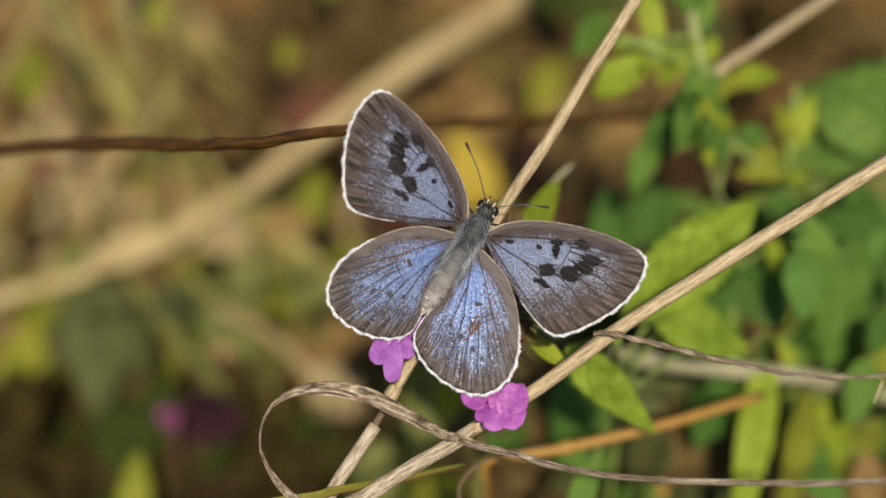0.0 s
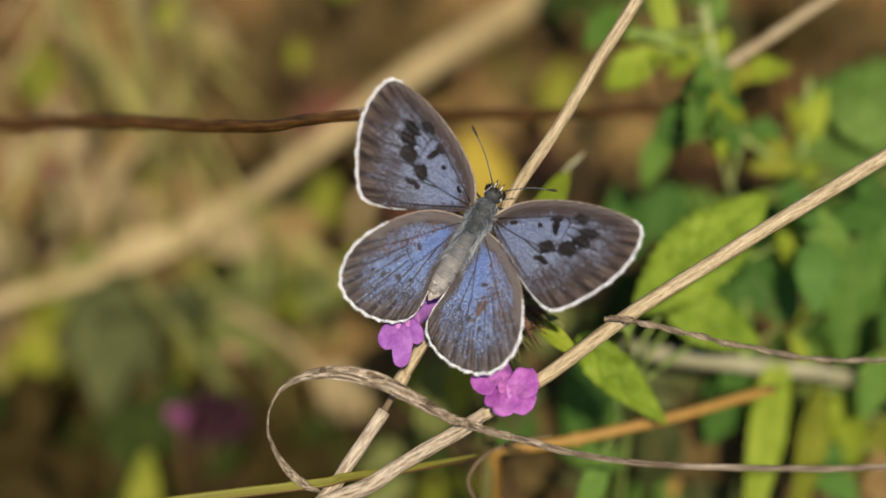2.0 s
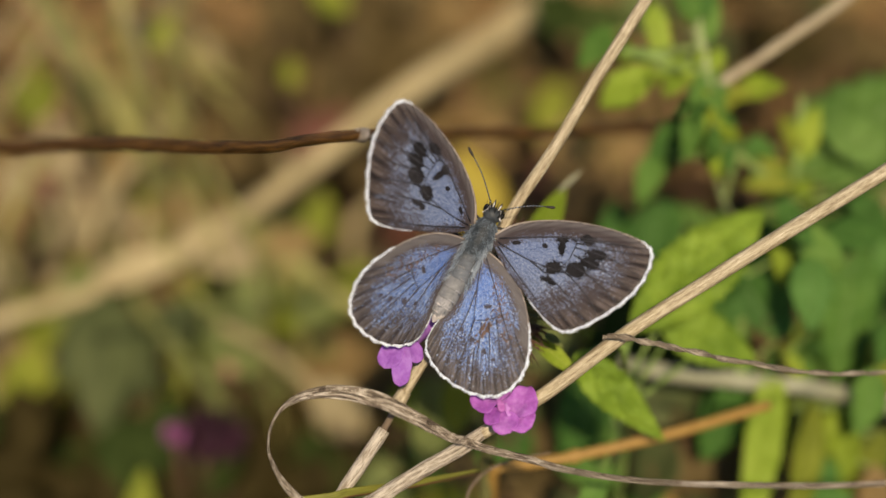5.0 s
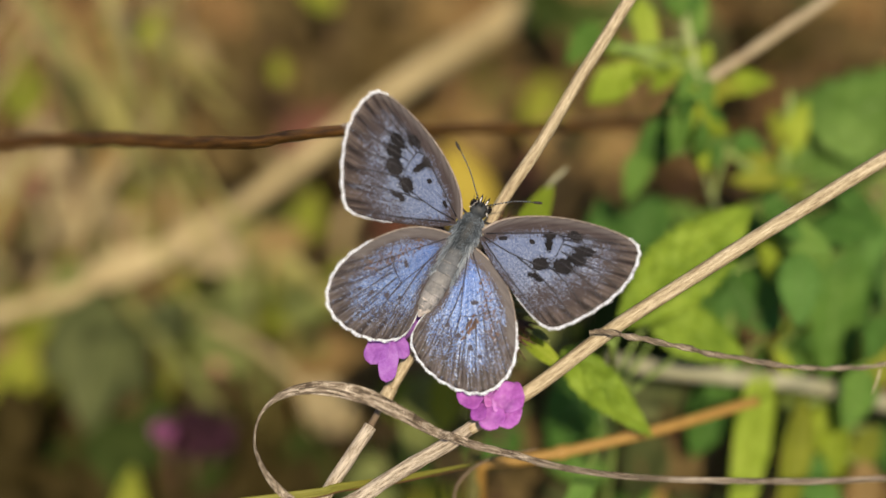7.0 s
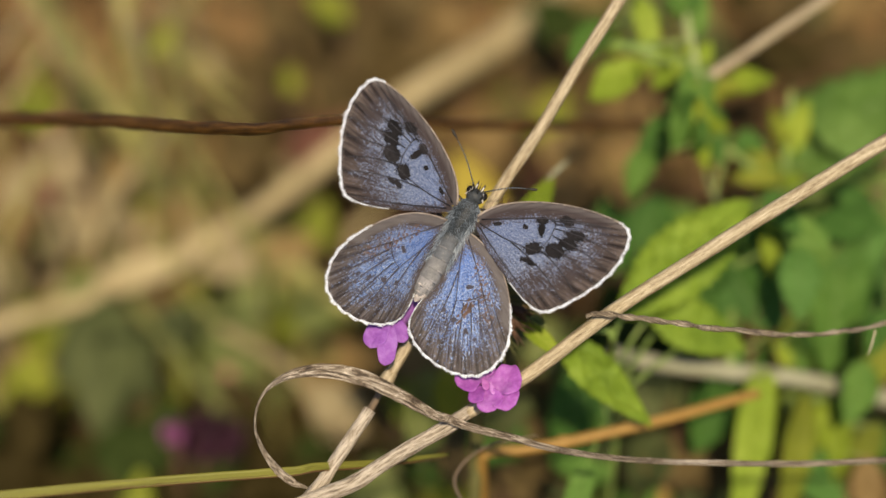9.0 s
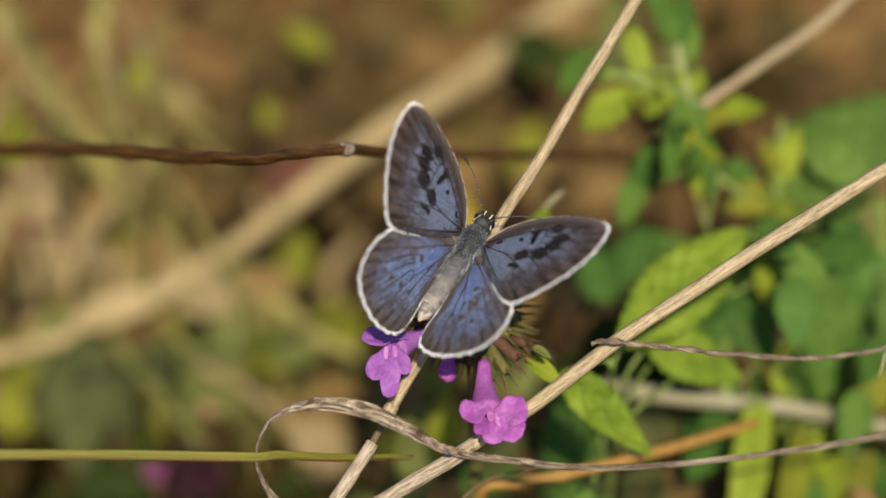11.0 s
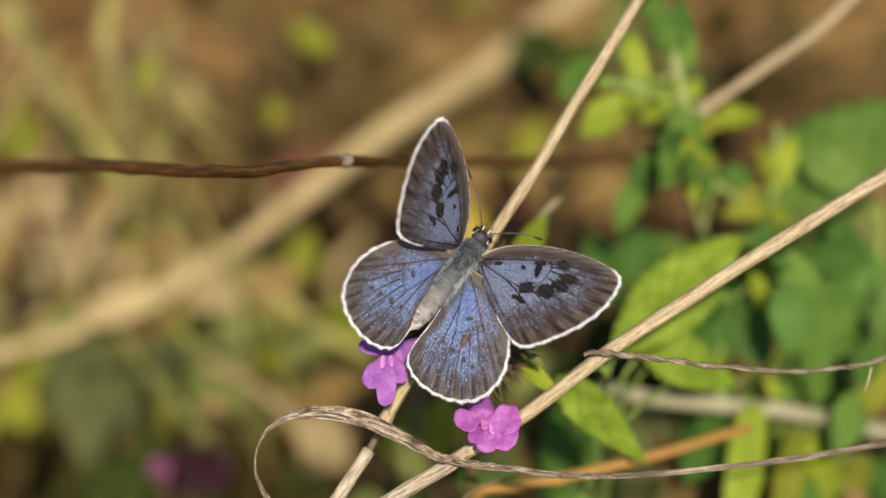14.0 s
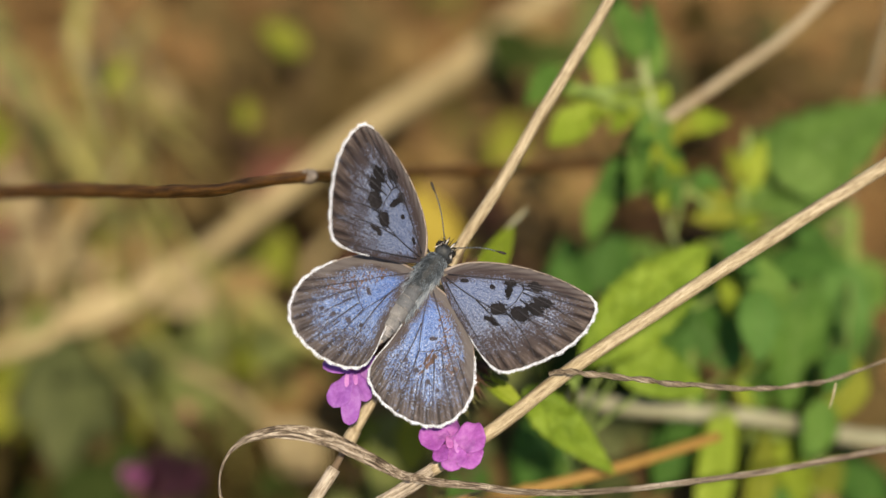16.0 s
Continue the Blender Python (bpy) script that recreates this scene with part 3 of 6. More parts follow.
far_stalk("tan_stalk", "thin pale dead stalk in the litter", "dead stalk", TAN_STALK,
          [P(-73.5, 76.1, -257.6), P(-58.8, 52.6, -237.6), P(-43.6, 32.1, -216.8), P(-33.9, 15.4, -216.8)], [2.0, 2.0, 1.8, 1.6])
far_stalk("tan_stalk", "thin pale dead stalk in the litter", "dead stalk", TAN_STALK,
          [P(-90.1, 28.6, -206.4), P(-76.8, 14.3, -186.4), P(-70.3, 1.4, -186.4), P(-69.0, -10.2, -186.4)], [2.4, 2.6, 2.4, 2.0])


def far_leaf(label, material, base, tip, width, name="herb_leaf", facing=(0, 0.2, 1), bend=0.1):
    """A low herb with one broad leaf on a short stem."""
    foot = ground_point(base)
    ob = thing(name, foot, label, "plant", "rotted leaves in the litter" if name == "rotted_leaf" else "leaves low in the meadow")
    part("leaf", blade(bmesh.new(), base, tip, facing, width, bend, 0.1, shape=0.42), material, ob, base=foot)
    part("stem", stalk([foot, (foot + base) / 2 + P(0, 1, 0), base + (tip - base) * 0.1], [0.45, 0.4, 0.35]), CALYX, ob, base=foot)
    return ob


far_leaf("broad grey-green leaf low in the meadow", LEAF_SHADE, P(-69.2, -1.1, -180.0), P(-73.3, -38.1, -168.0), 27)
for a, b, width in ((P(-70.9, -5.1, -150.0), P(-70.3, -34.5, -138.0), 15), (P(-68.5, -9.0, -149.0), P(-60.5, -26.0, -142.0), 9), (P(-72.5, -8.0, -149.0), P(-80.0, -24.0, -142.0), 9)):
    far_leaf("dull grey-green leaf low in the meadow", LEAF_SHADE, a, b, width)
far_leaf("withered peach-coloured petal low in the meadow", WITHERED, P(-46.8, -20.2, -148.0), P(-44.2, -22.2, -148.0), 2.6)
far_leaf("narrow green leaf low in the meadow", LEAF_GREY, P(-63.8, -10.2, -186.4), P(-45.6, -45.0, -196.8), 9)
far_leaf("yellow-green leaf low in the meadow", LEAF_YELLOW, P(-45.8, -4.9, -176.0), P(-35.8, 5.2, -176.0), 11)
far_leaf("grey-green leaf low in the meadow", LEAF_GREY, P(-65.6, -1.1, -170.0), P(-59.3, -25.6, -165.0), 10)
far_leaf("yellow-green leaf low in the meadow", LEAF_YELLOW, P(-31.5, 2.7, -186.4), P(-44.5, -15.4, -186.4), 11)
far_leaf("yellow-green leaf low in the meadow", LEAF_YELLOW, P(-58.5, -53.2, -115.0), P(-57.7, -38.2, -115.0), 7)
far_leaf("grey-green leaf low in the meadow", LEAF_GREY, P(-48.2, -21.0, -196.8), P(-29.7, -34.3, -196.8), 14)
far_leaf("pale dead leaf in the litter", TAN_STALK, P(-76.2, -3.5, -158.0), P(-52.2, 4.9, -158.0), 8)
far_leaf("dead tan leaf in the litter", DEAD_TAN, P(-98.7, -43.8, -186.4), P(-92.2, -23.1, -186.4), 12)
far_leaf("green leaf low in the meadow", LEAF_GREY, P(-47.2, -14.6, -166.4), P(-37.4, -2.3, -166.4), 10)
far_leaf("yellow-green leaf low in the meadow", LEAF_YELLOW, P(-92.1, 32.6, -180.0), P(-94.6, 48.5, -180.0), 11)
far_leaf("yellow-green leaf low in the meadow", LEAF_YELLOW, P(-63.8, -57.3, -156.0), P(-67.4, -41.8, -156.0), 10)
far_leaf("yellowed leaf behind the flower head", YELLOWED, P(9.1, 7.3, -156.0), P(2.5, 25.8, -156.0), 12)
far_leaf("reddened leaf low in the meadow", RED_LEAF, P(-37.7, 28.0, -196.8), P(-23.0, 38.6, -196.8), 9)
far_leaf("reddened leaf low in the meadow", RED_LEAF, P(20.2, 14.3, -186.4), P(26.0, 27.3, -186.4), 9)
far_leaf("yellow-green leaf low in the meadow", LEAF_YELLOW, P(-30.4, 5.2, -180.0), P(-27.9, 17.9, -180.0), 9)
far_leaf("green leaf low in the meadow", LEAF_MID, P(-6.2, -30.1, -145.6), P(-1.6, -45.2, -145.6), 12)
far_leaf("grey-green leaf low in the meadow", LEAF_GREY, P(-23.2, -43.0, -156.0), P(-37.4, -52.7, -166.4), 16)


def scatter_far():
    """Soft streaks and tufts all over the meadow behind."""
    rng = random.Random(21)
    for k in range(64):
        x, y, z = rng.uniform(-200, 1150), rng.uniform(-150, 900), rng.uniform(0.376, 0.468)
        if (x > 900 and y > 330) or (x > 300 and y < 330) or y > 680:
            continue
        lean, length = rng.choice((rng.uniform(0.9, 1.3), rng.uniform(-0.9, -0.5), rng.uniform(1.4, 2.0))), rng.uniform(120, 260)
        a = far_point(x, y, z)
        b = far_point(x + length * math.cos(lean), y - length * math.sin(lean), z + rng.uniform(-0.01, 0.03))
        r = rng.uniform(0.8, 2.0)
        material, name, label = rng.choice(((PALE_STALK, "pale_stalk", "thin pale dead stem in the litter"), (OLIVE_STALK, "olive_stalk", "thin olive stem in the litter"), (OLIVE_STALK, "olive_stalk", "thin olive stem in the litter")))
        far_stalk(name, label, "dead stalk", material, [b, a.lerp(b, 0.5) + P(rng.uniform(-2, 2), 0, 0), a], [r * 0.7, r, r])
    fine = random.Random(77)
    for k in range(44):
        x, y, z = fine.uniform(-80, 760), fine.uniform(0, 430), fine.uniform(0.356, 0.41)
        if x > 330 and y < 380:
            continue
        lean, length = fine.choice((fine.uniform(0.8, 1.2), fine.uniform(-1.25, -0.7), fine.uniform(1.9, 2.3))), fine.uniform(110, 240)
        a = far_point(x, y, z)
        b = far_point(x + length * math.cos(lean), y - length * math.sin(lean), z + fine.uniform(-0.01, 0.02))
        r = fine.uniform(0.45, 0.85)
        material, name, label = fine.choice(((OLIVE_STALK, "olive_stalk", "slender olive dead stem"), (TAN_STALK, "tan_stalk", "slender tan dead stem"), (OCHRE_STALK, "reddish_stalk", "slender reddish-brown dead stem")))
        far_stalk(name, label, "dead stalk", material, [b, a.lerp(b, 0.5) + P(fine.uniform(-1.5, 1.5), 0, 0), a], [r * 0.7, r, r])
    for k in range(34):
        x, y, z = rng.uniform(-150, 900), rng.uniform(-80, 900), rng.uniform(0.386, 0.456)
        # low down, darker leaf colours take the place of shade
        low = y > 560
        material, label = rng.choice(((DEAD_SHADE, "dead leaf coloured dark for shade in the litter"), (LEAF_DARK, "deep green leaf low in the meadow"), (DEAD_SHADE, "dead leaf coloured dark for shade in the litter")) if low else
                                     ((LEAF_YELLOW, "yellow-green leaf low in the meadow"), (LEAF_GREY, "grey-green leaf low in the meadow"), (RED_LEAF, "reddened leaf low in the meadow"), (DEAD_TAN, "dead tan leaf in the litter"), (DEAD_TAN, "dead tan leaf in the litter"), (DEAD_SHADE, "dead leaf coloured dark for shade in the litter")))
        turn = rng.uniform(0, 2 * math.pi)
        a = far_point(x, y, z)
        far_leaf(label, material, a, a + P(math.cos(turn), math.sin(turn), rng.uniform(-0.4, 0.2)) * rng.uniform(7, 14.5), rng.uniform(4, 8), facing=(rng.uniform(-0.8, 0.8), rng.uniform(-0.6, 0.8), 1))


def far_point(x, y, depth):
    """A place in the meadow behind: right and down in thousandths of the view's spread, and its distance."""
    return P((x - 784) * 0.318 * depth, (441 - y) * 0.318 * depth, (VIEW_DISTANCE - depth) * 1000)


scatter_far()


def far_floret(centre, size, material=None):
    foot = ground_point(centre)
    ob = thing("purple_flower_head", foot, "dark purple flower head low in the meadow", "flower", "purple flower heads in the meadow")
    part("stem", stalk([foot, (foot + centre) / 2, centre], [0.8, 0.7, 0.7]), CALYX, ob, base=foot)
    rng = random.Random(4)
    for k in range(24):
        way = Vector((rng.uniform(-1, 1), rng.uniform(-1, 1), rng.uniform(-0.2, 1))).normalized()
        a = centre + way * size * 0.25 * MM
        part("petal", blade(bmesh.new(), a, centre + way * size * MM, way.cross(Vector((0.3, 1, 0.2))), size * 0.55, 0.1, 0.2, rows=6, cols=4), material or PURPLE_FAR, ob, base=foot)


DARK_RNG = random.Random(23)
SHADE_HEAP = bmesh.new()
# dead and green leaves with shade put into their colour
SHADE_DARK = (("dead leaf coloured dark for shade in the litter", DEAD_SHADE), ("green leaf coloured dark for shade in the litter", LEAF_DEEP))
BROWNED = (("brown dead leaf in the litter", DEAD_BROWN),)
TANNED = (("dead tan leaf in the litter", DEAD_TAN),)
MIXED = (("dead leaf coloured dark for shade in the litter", DEAD_SHADE), ("brown dead leaf in the litter", DEAD_BROWN), ("brown dead leaf in the litter", DEAD_BROWN), ("dead tan leaf in the litter", DEAD_TAN))
REDDENED = (("reddened leaf low in the meadow", RED_LEAF),)
FRESH = (("bright yellow-green leaf low in the meadow", LEAF),)
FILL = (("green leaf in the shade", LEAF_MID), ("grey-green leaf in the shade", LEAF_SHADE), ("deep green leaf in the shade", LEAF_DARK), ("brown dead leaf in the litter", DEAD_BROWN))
BLEACH = (("bleached dead leaf in the litter", BLEACHED), ("dead tan leaf in the litter", DEAD_TAN))
# dark leaf colours laid where the gaps lie in shade
DARKEST = (("dead leaf coloured dark for shade in the litter", DEAD_SHADE),)
SHADY = (("green leaf coloured dark for shade in the litter", LEAF_DEEP), ("brown dead leaf in the litter", DEAD_BROWN), ("dull grey-green leaf in the shade", LEAF_SHADE))
SHADED = (("grey-green leaf low in the meadow", LEAF_GREY), ("brown dead leaf in the litter", DEAD_BROWN), ("yellow-green leaf low in the meadow", LEAF_YELLOW))
PALE = (("grey-green leaf low in the meadow", LEAF_GREY), ("yellow-green leaf low in the meadow", LEAF_YELLOW), ("dead tan leaf in the litter", DEAD_TAN), ("grey-green leaf low in the meadow", LEAF_GREY))
for x0, x1, y0, y1, d0, d1, count, kinds, big in ((-120, 760, 720, 960, 0.392, 0.424, 46, SHADE_DARK, 1.02), (520, 720, 520, 720, 0.400, 0.424, 5, BROWNED, 1.02), (1100, 1620, 380, 900, 0.315, 0.345, 34, BROWNED, 1.0),
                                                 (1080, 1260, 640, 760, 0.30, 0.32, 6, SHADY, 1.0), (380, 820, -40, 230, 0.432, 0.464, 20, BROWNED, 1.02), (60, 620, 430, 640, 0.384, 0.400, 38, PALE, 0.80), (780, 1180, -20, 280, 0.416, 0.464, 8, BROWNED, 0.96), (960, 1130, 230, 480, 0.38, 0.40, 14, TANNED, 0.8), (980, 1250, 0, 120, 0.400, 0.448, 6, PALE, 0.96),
                                                 (-100, 760, 790, 960, 0.372, 0.392, 30, SHADE_DARK, 1.02), (660, 1040, 600, 900, 0.33, 0.38, 16, SHADED, 0.8), (1250, 1640, -60, 210, 0.400, 0.480, 22, MIXED, 1.02),
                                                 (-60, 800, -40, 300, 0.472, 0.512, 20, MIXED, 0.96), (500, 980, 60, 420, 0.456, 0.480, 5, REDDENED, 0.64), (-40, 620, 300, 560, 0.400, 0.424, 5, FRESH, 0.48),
                                                 (620, 780, 540, 700, 0.36, 0.42, 8, TANNED, 0.8), (-60, 330, 760, 940, 0.352, 0.368, 16, SHADE_DARK, 0.80), (400, 800, -30, 260, 0.440, 0.460, 30, BROWNED, 0.80), (1060, 1620, 400, 900, 0.300, 0.325, 30, FILL, 0.7), (330, 440, 680, 840, 0.380, 0.388, 6, SHADE_DARK, 0.72), (1150, 1320, 640, 800, 0.292, 0.302, 9, SHADY, 0.6), (1220, 1360, 470, 610, 0.284, 0.294, 12, FILL, 0.45), (870, 1010, 560, 800, 0.300, 0.325, 12, FILL, 0.6), (540, 690, 650, 740, 0.365, 0.38, 2, BLEACH, 0.5), (800, 1010, 740, 900, 0.31, 0.335, 14, BROWNED, 0.7), (40, 330, 560, 690, 0.372, 0.382, 7, SHADY, 0.7), (1200, 1520, -70, 110, 0.395, 0.415, 5, SHADY, 0.8), (980, 1100, -40, 90, 0.40, 0.41, 2, SHADY, 0.7), (780, 1180, -20, 280, 0.41, 0.44, 12, TANNED, 0.9), (1310, 1420, 440, 590, 0.296, 0.306, 10, FILL, 0.5), (0, 330, 300, 470, 0.395, 0.41, 14, PALE, 0.7), (-80, 560, 780, 980, 0.372, 0.382, 50, DARKEST, 0.95), (-60, 330, 280, 540, 0.392, 0.404, 30, BLEACH, 0.9), (380, 760, -60, 190, 0.42, 0.43, 26, BROWNED, 0.9), (1040, 1400, 700, 930, 0.30, 0.33, 22, SHADY, 0.7), (1120, 1420, 400, 640, 0.298, 0.315, 26, FILL, 0.6), (-80, 330, 60, 420, 0.43, 0.45, 26, TANNED, 0.8)):
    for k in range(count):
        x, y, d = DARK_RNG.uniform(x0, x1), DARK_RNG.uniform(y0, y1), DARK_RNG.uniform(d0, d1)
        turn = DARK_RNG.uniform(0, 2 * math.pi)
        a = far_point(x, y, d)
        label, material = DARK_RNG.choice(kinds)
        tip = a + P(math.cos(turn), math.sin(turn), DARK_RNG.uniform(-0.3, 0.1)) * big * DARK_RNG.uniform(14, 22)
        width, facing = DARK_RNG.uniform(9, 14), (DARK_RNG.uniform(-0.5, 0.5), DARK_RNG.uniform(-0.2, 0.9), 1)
        if kinds in (SHADE_DARK, DARKEST):
            before = len(SHADE_HEAP.faces)
            blade(SHADE_HEAP, a, tip, facing, width, 0.1, 0.1, shape=0.42, rows=12, cols=6)
            SHADE_HEAP.faces.ensure_lookup_table()
            for face in SHADE_HEAP.faces[before:]:
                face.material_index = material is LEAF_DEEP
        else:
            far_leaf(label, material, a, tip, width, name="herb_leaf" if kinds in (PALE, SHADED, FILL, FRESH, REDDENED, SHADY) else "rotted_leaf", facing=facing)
# one mesh of all the leaves that paint shade into the litter
shade_heap = part("leaf_mould", SHADE_HEAP, [DEAD_SHADE, LEAF_DEEP], None)
shade_heap.matrix_basis = FRAME
tagged(shade_heap, "leaves coloured dark for shade, heaped low in the meadow", "leaf litter", kind="stuff")
# the first head wears the painted lit purple, the others the dark one
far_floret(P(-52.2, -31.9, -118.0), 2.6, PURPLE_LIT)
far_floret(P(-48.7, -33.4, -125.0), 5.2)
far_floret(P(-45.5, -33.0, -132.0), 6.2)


def build_litter():
    """Dead grass and low herbs that nobody could count."""
    rng = random.Random(11)
    for name, material, label, count, green in (("dry_grass_litter", LITTER, "matted dry grass and stems on the ground", 2600, False),
                                                ("low_herbs", MOSS, "small yellow-green herbs among the dry grass", 700, True)):
        verts, faces = [], []
        for _ in range(count):
            x, y = rng.uniform(-0.45, 0.45), rng.uniform(-0.2, 0.8)
            if green and noise.noise(Vector((x * 12.6, y * 12.6, 4))) < 0.05:
                continue
            length = rng.uniform(0.015, 0.038) if green else rng.uniform(0.04, 0.16)
            turn, lift = rng.uniform(0, 2 * math.pi), rng.uniform(0.2, 1.2) if green else rng.uniform(0.0, 0.2)
            width = rng.uniform(0.0025, 0.0063) if green else rng.uniform(0.0008, 0.0028)
            d = Vector((math.cos(turn) * math.cos(lift), math.sin(turn) * math.cos(lift), math.sin(lift)))
            s = Vector((-math.sin(turn), math.cos(turn), rng.uniform(-0.5, 0.5))).normalized() * width
            up = Vector((0, 0, width * 0.6))
            p = Vector((x, y, rng.uniform(0.0, 0.022)))
            sag = Vector((0, 0, -length * rng.uniform(0.0, 0.25)))
            start = len(verts)
            for k in range(4):
                q = p + d * length * k / 3 + sag * (k / 3) ** 2
                taper = (0.7, 1.0, 0.8, 0.08)[k]
                verts += [q - s * taper, q + up * taper, q + s * taper]
            for k in range(3):
                a = start + 3 * k
                faces += [(a, a + 1, a + 4, a + 3), (a + 1, a + 2, a + 5, a + 4), (a + 2, a, a + 3, a + 5)]
        me = bpy.data.meshes.new(name)
        me.from_pydata([tuple(v) for v in verts], [], faces)
        me.materials.append(material)
        tagged(new(name, me), label, "dry grass" if not green else "herbs", kind="stuff")


build_litter()


# ---- twig, straws and dry leaves ----
def build_twig():
    pts = [P(-63.0, 9.2, 55.0), P(-51.0, 10.2, 41.3), P(-46.0, 10.4, 35.4), P(-42.0, 11.07, 29.6), P(-38.0, 11.67, 23.7), P(-34.0, 11.97, 17.6), P(-30.0, 12.22, 11.6), P(-26.0, 12.63, 5.7),
           P(-22.0, 13.27, -0.2), P(-18.0, 14.5, -6.1), P(-12.0, 15.65, -12.0), P(-7.3, 16.8, -24.0), P(-2.0, 18.4, -42.0), P(19.6, 20.8, -65.0), P(40.4, 22.8, -85.0), P(57.5, 23.3, -105.0), P(77.5, 21.3, -130.0)]
    foot = ground_point(pts[-1])
    ob = thing("twig", foot, "long bare brown twig stretched behind the butterfly", "twig")
    part("bark", stalk([*pts, foot], [0.6, 0.72, 0.76, 0.78, 0.8, 0.8, 0.8, 0.79, 0.77, 0.74, 0.74, 0.76, 0.82, 0.9, 1.0, 1.0, 1.1, 1.2], rough=0.2, grain=260.0, sides=14, steps=10), TWIG, ob, base=foot)
    collar = bmesh.new()
    a, b = P(-12.5, 15.55, -11.4), P(-11.2, 15.85, -13.6)
    tube(collar, [a, (a + b) / 2, b], [0.78, 0.93, 0.82], rough=0.25, grain=1500.0, sides=16)
    part("node", collar, NODE, ob, "pale flaking node", base=foot)
    for k, (s, w) in enumerate(((0.2, 0.35), (0.85, 0.3))):
        at_ = a + (b - a) * s + P(0, 0.2 - 0.9 * k, 0.9)
        part("flake", blade(bmesh.new(), at_, at_ + P(0.25, 0.75 - 0.9 * k, 0.5), (0, 0, 1), w, 0, 0.2, rows=4, cols=2, thick=0.05), NODE, ob, base=foot)


build_twig()


def build_culm():
    """The upright dead grass stem that passes behind the butterfly."""
    top = [P(37.0, 52.0, -10.0), P(24.9, 32.3, -8.0), P(17.8, 21.1, -7.5), P(12.7, 12.7, -7.0), P(8.0, 5.7, -7.0), P(1.2, -5.7, -7.0), P(-6.1, -17.8, -6.5)]
    low = [P(-8.5, -22.1, -2.6), P(-13.7, -30.0, -1.1), P(-19.8, -39.8, 0.3)]
    foot = ground_point(low[-1])
    ob = thing("upright_straw", foot, "straight dry straw-coloured grass stem with a broken sheath", "grass stem")
    part("culm", stalk(top, [0.55, 0.8, 0.8, 0.8, 0.78, 0.77, 0.76], rough=0.1, grain=180.0, steps=8), STRAW, ob, base=foot)
    part("joint", stalk([P(-5.9, -17.5, -6.5), P(-6.6, -18.7, -6.5), P(-7.4, -20.2, -6.2)], [0.86, 0.95, 0.6], rough=0.12, grain=500.0), STRAW, ob, base=foot)
    # the core's dark straw colour carries the shade between the sheaths
    part("core", stalk([P(-7.2, -19.8, -6.3), P(-8.1, -21.4, -6.2), P(-8.8, -22.6, -6.0)], [0.42, 0.42, 0.45], rough=0.15, grain=700.0), STRAW_DARK, ob, "bare piece between the sheaths, coloured dark for shade", base=foot)
    part("sheath", stalk([*low, foot], [0.82, 0.86, 0.86, 0.9], rough=0.16, grain=420.0, steps=10, sides=14), STRAW_GREY, ob, base=foot)


build_culm()


def build_straw():
    """The long straw that runs up from the lower edge past the leaf."""
    low = [P(-21.9, -37.9, 1.0), P(-10.1, -30.9, 0.5), P(-4.5, -27.4, 0.0), P(1.1, -24.3, -1.5), P(4.1, -22.4, -3.2)]
    high = [P(3.8, -22.6, -3.0), P(11.8, -17.6, -3.5), P(21.7, -10.2, -2.5), P(33.0, -3.0, -2.8), P(43.8, 3.6, -3.5), P(56.0, 10.9, -4.5), P(80.6, 25.5, -7.0)]
    foot = ground_point(low[0])
    ob = thing("long_straw", foot, "long dry straw crossing below the butterfly", "grass stem")
    part("culm", stalk(high, [0.86, 0.9, 0.9, 0.9, 0.92, 0.92, 0.85], rough=0.1, grain=200.0, steps=10), STRAW, ob, base=foot)
    part("sheath", stalk([foot, *low], [1.1, 1.08, 1.06, 1.04, 1.0, 0.88], rough=0.24, grain=420.0, steps=10, sides=16, flat=0.8), STRAW_GREY, ob, "flaky grey leaf sheath round the straw", base=foot)


build_straw()


def ribbon(bm, points, widths, leans, thick=0.14, steps=10, channel=0.25, start=0):
    """A dry grass leaf: a curled strip, widths in mm, leans in degrees about its length."""
    line = spline(points, steps)
    w, lean = along(widths, len(line)) * MM, along(leans, len(line))
    rings = []
    for i, p in enumerate(line):
        ahead = (line[min(i + 1, len(line) - 1)] - line[max(i - 1, 0)]).normalized()
        side = ahead.cross(Vector((0, 0, 1))).normalized()
        up = side.cross(ahead)
        a = radians(lean[i])
        across, out = side * math.cos(a) + up * math.sin(a), up * math.cos(a) - side * math.sin(a)
        ring = []
        for sheet in (1, -1):
            for k in range(7):
                c = (k / 3 - 1) * sheet
                rib = 0.06 * math.cos(c * 14) + 0.08 * noise.noise(p * 500 + Vector((c, 0, 0)))
                edge = 1 + 0.08 * noise.noise(p * 700 + Vector((sheet, 3, 0)))
                ring.append(bm.verts.new(p + across * c * w[i] / 2 * edge + out * ((c * c * channel + rib) * w[i] / 2 + sheet * thick * MM / 2)))
        rings.append(ring)
    n = len(rings[0])
    uv = bm.loops.layers.uv.verify()
    for i, (a, b) in enumerate(zip(rings, rings[1:])):
        for k in range(n):
            face = bm.faces.new((a[k], a[(k + 1) % n], b[(k + 1) % n], b[k]))
            for loop, c in zip(face.loops, ((i, k), (i, k + 1), (i + 1, k + 1), (i + 1, k))):
                loop[uv].uv = ((c[0] + start) * 0.0007, c[1] / n)
    bm.faces.new(rings[0][::-1]), bm.faces.new(rings[-1])
    return bm


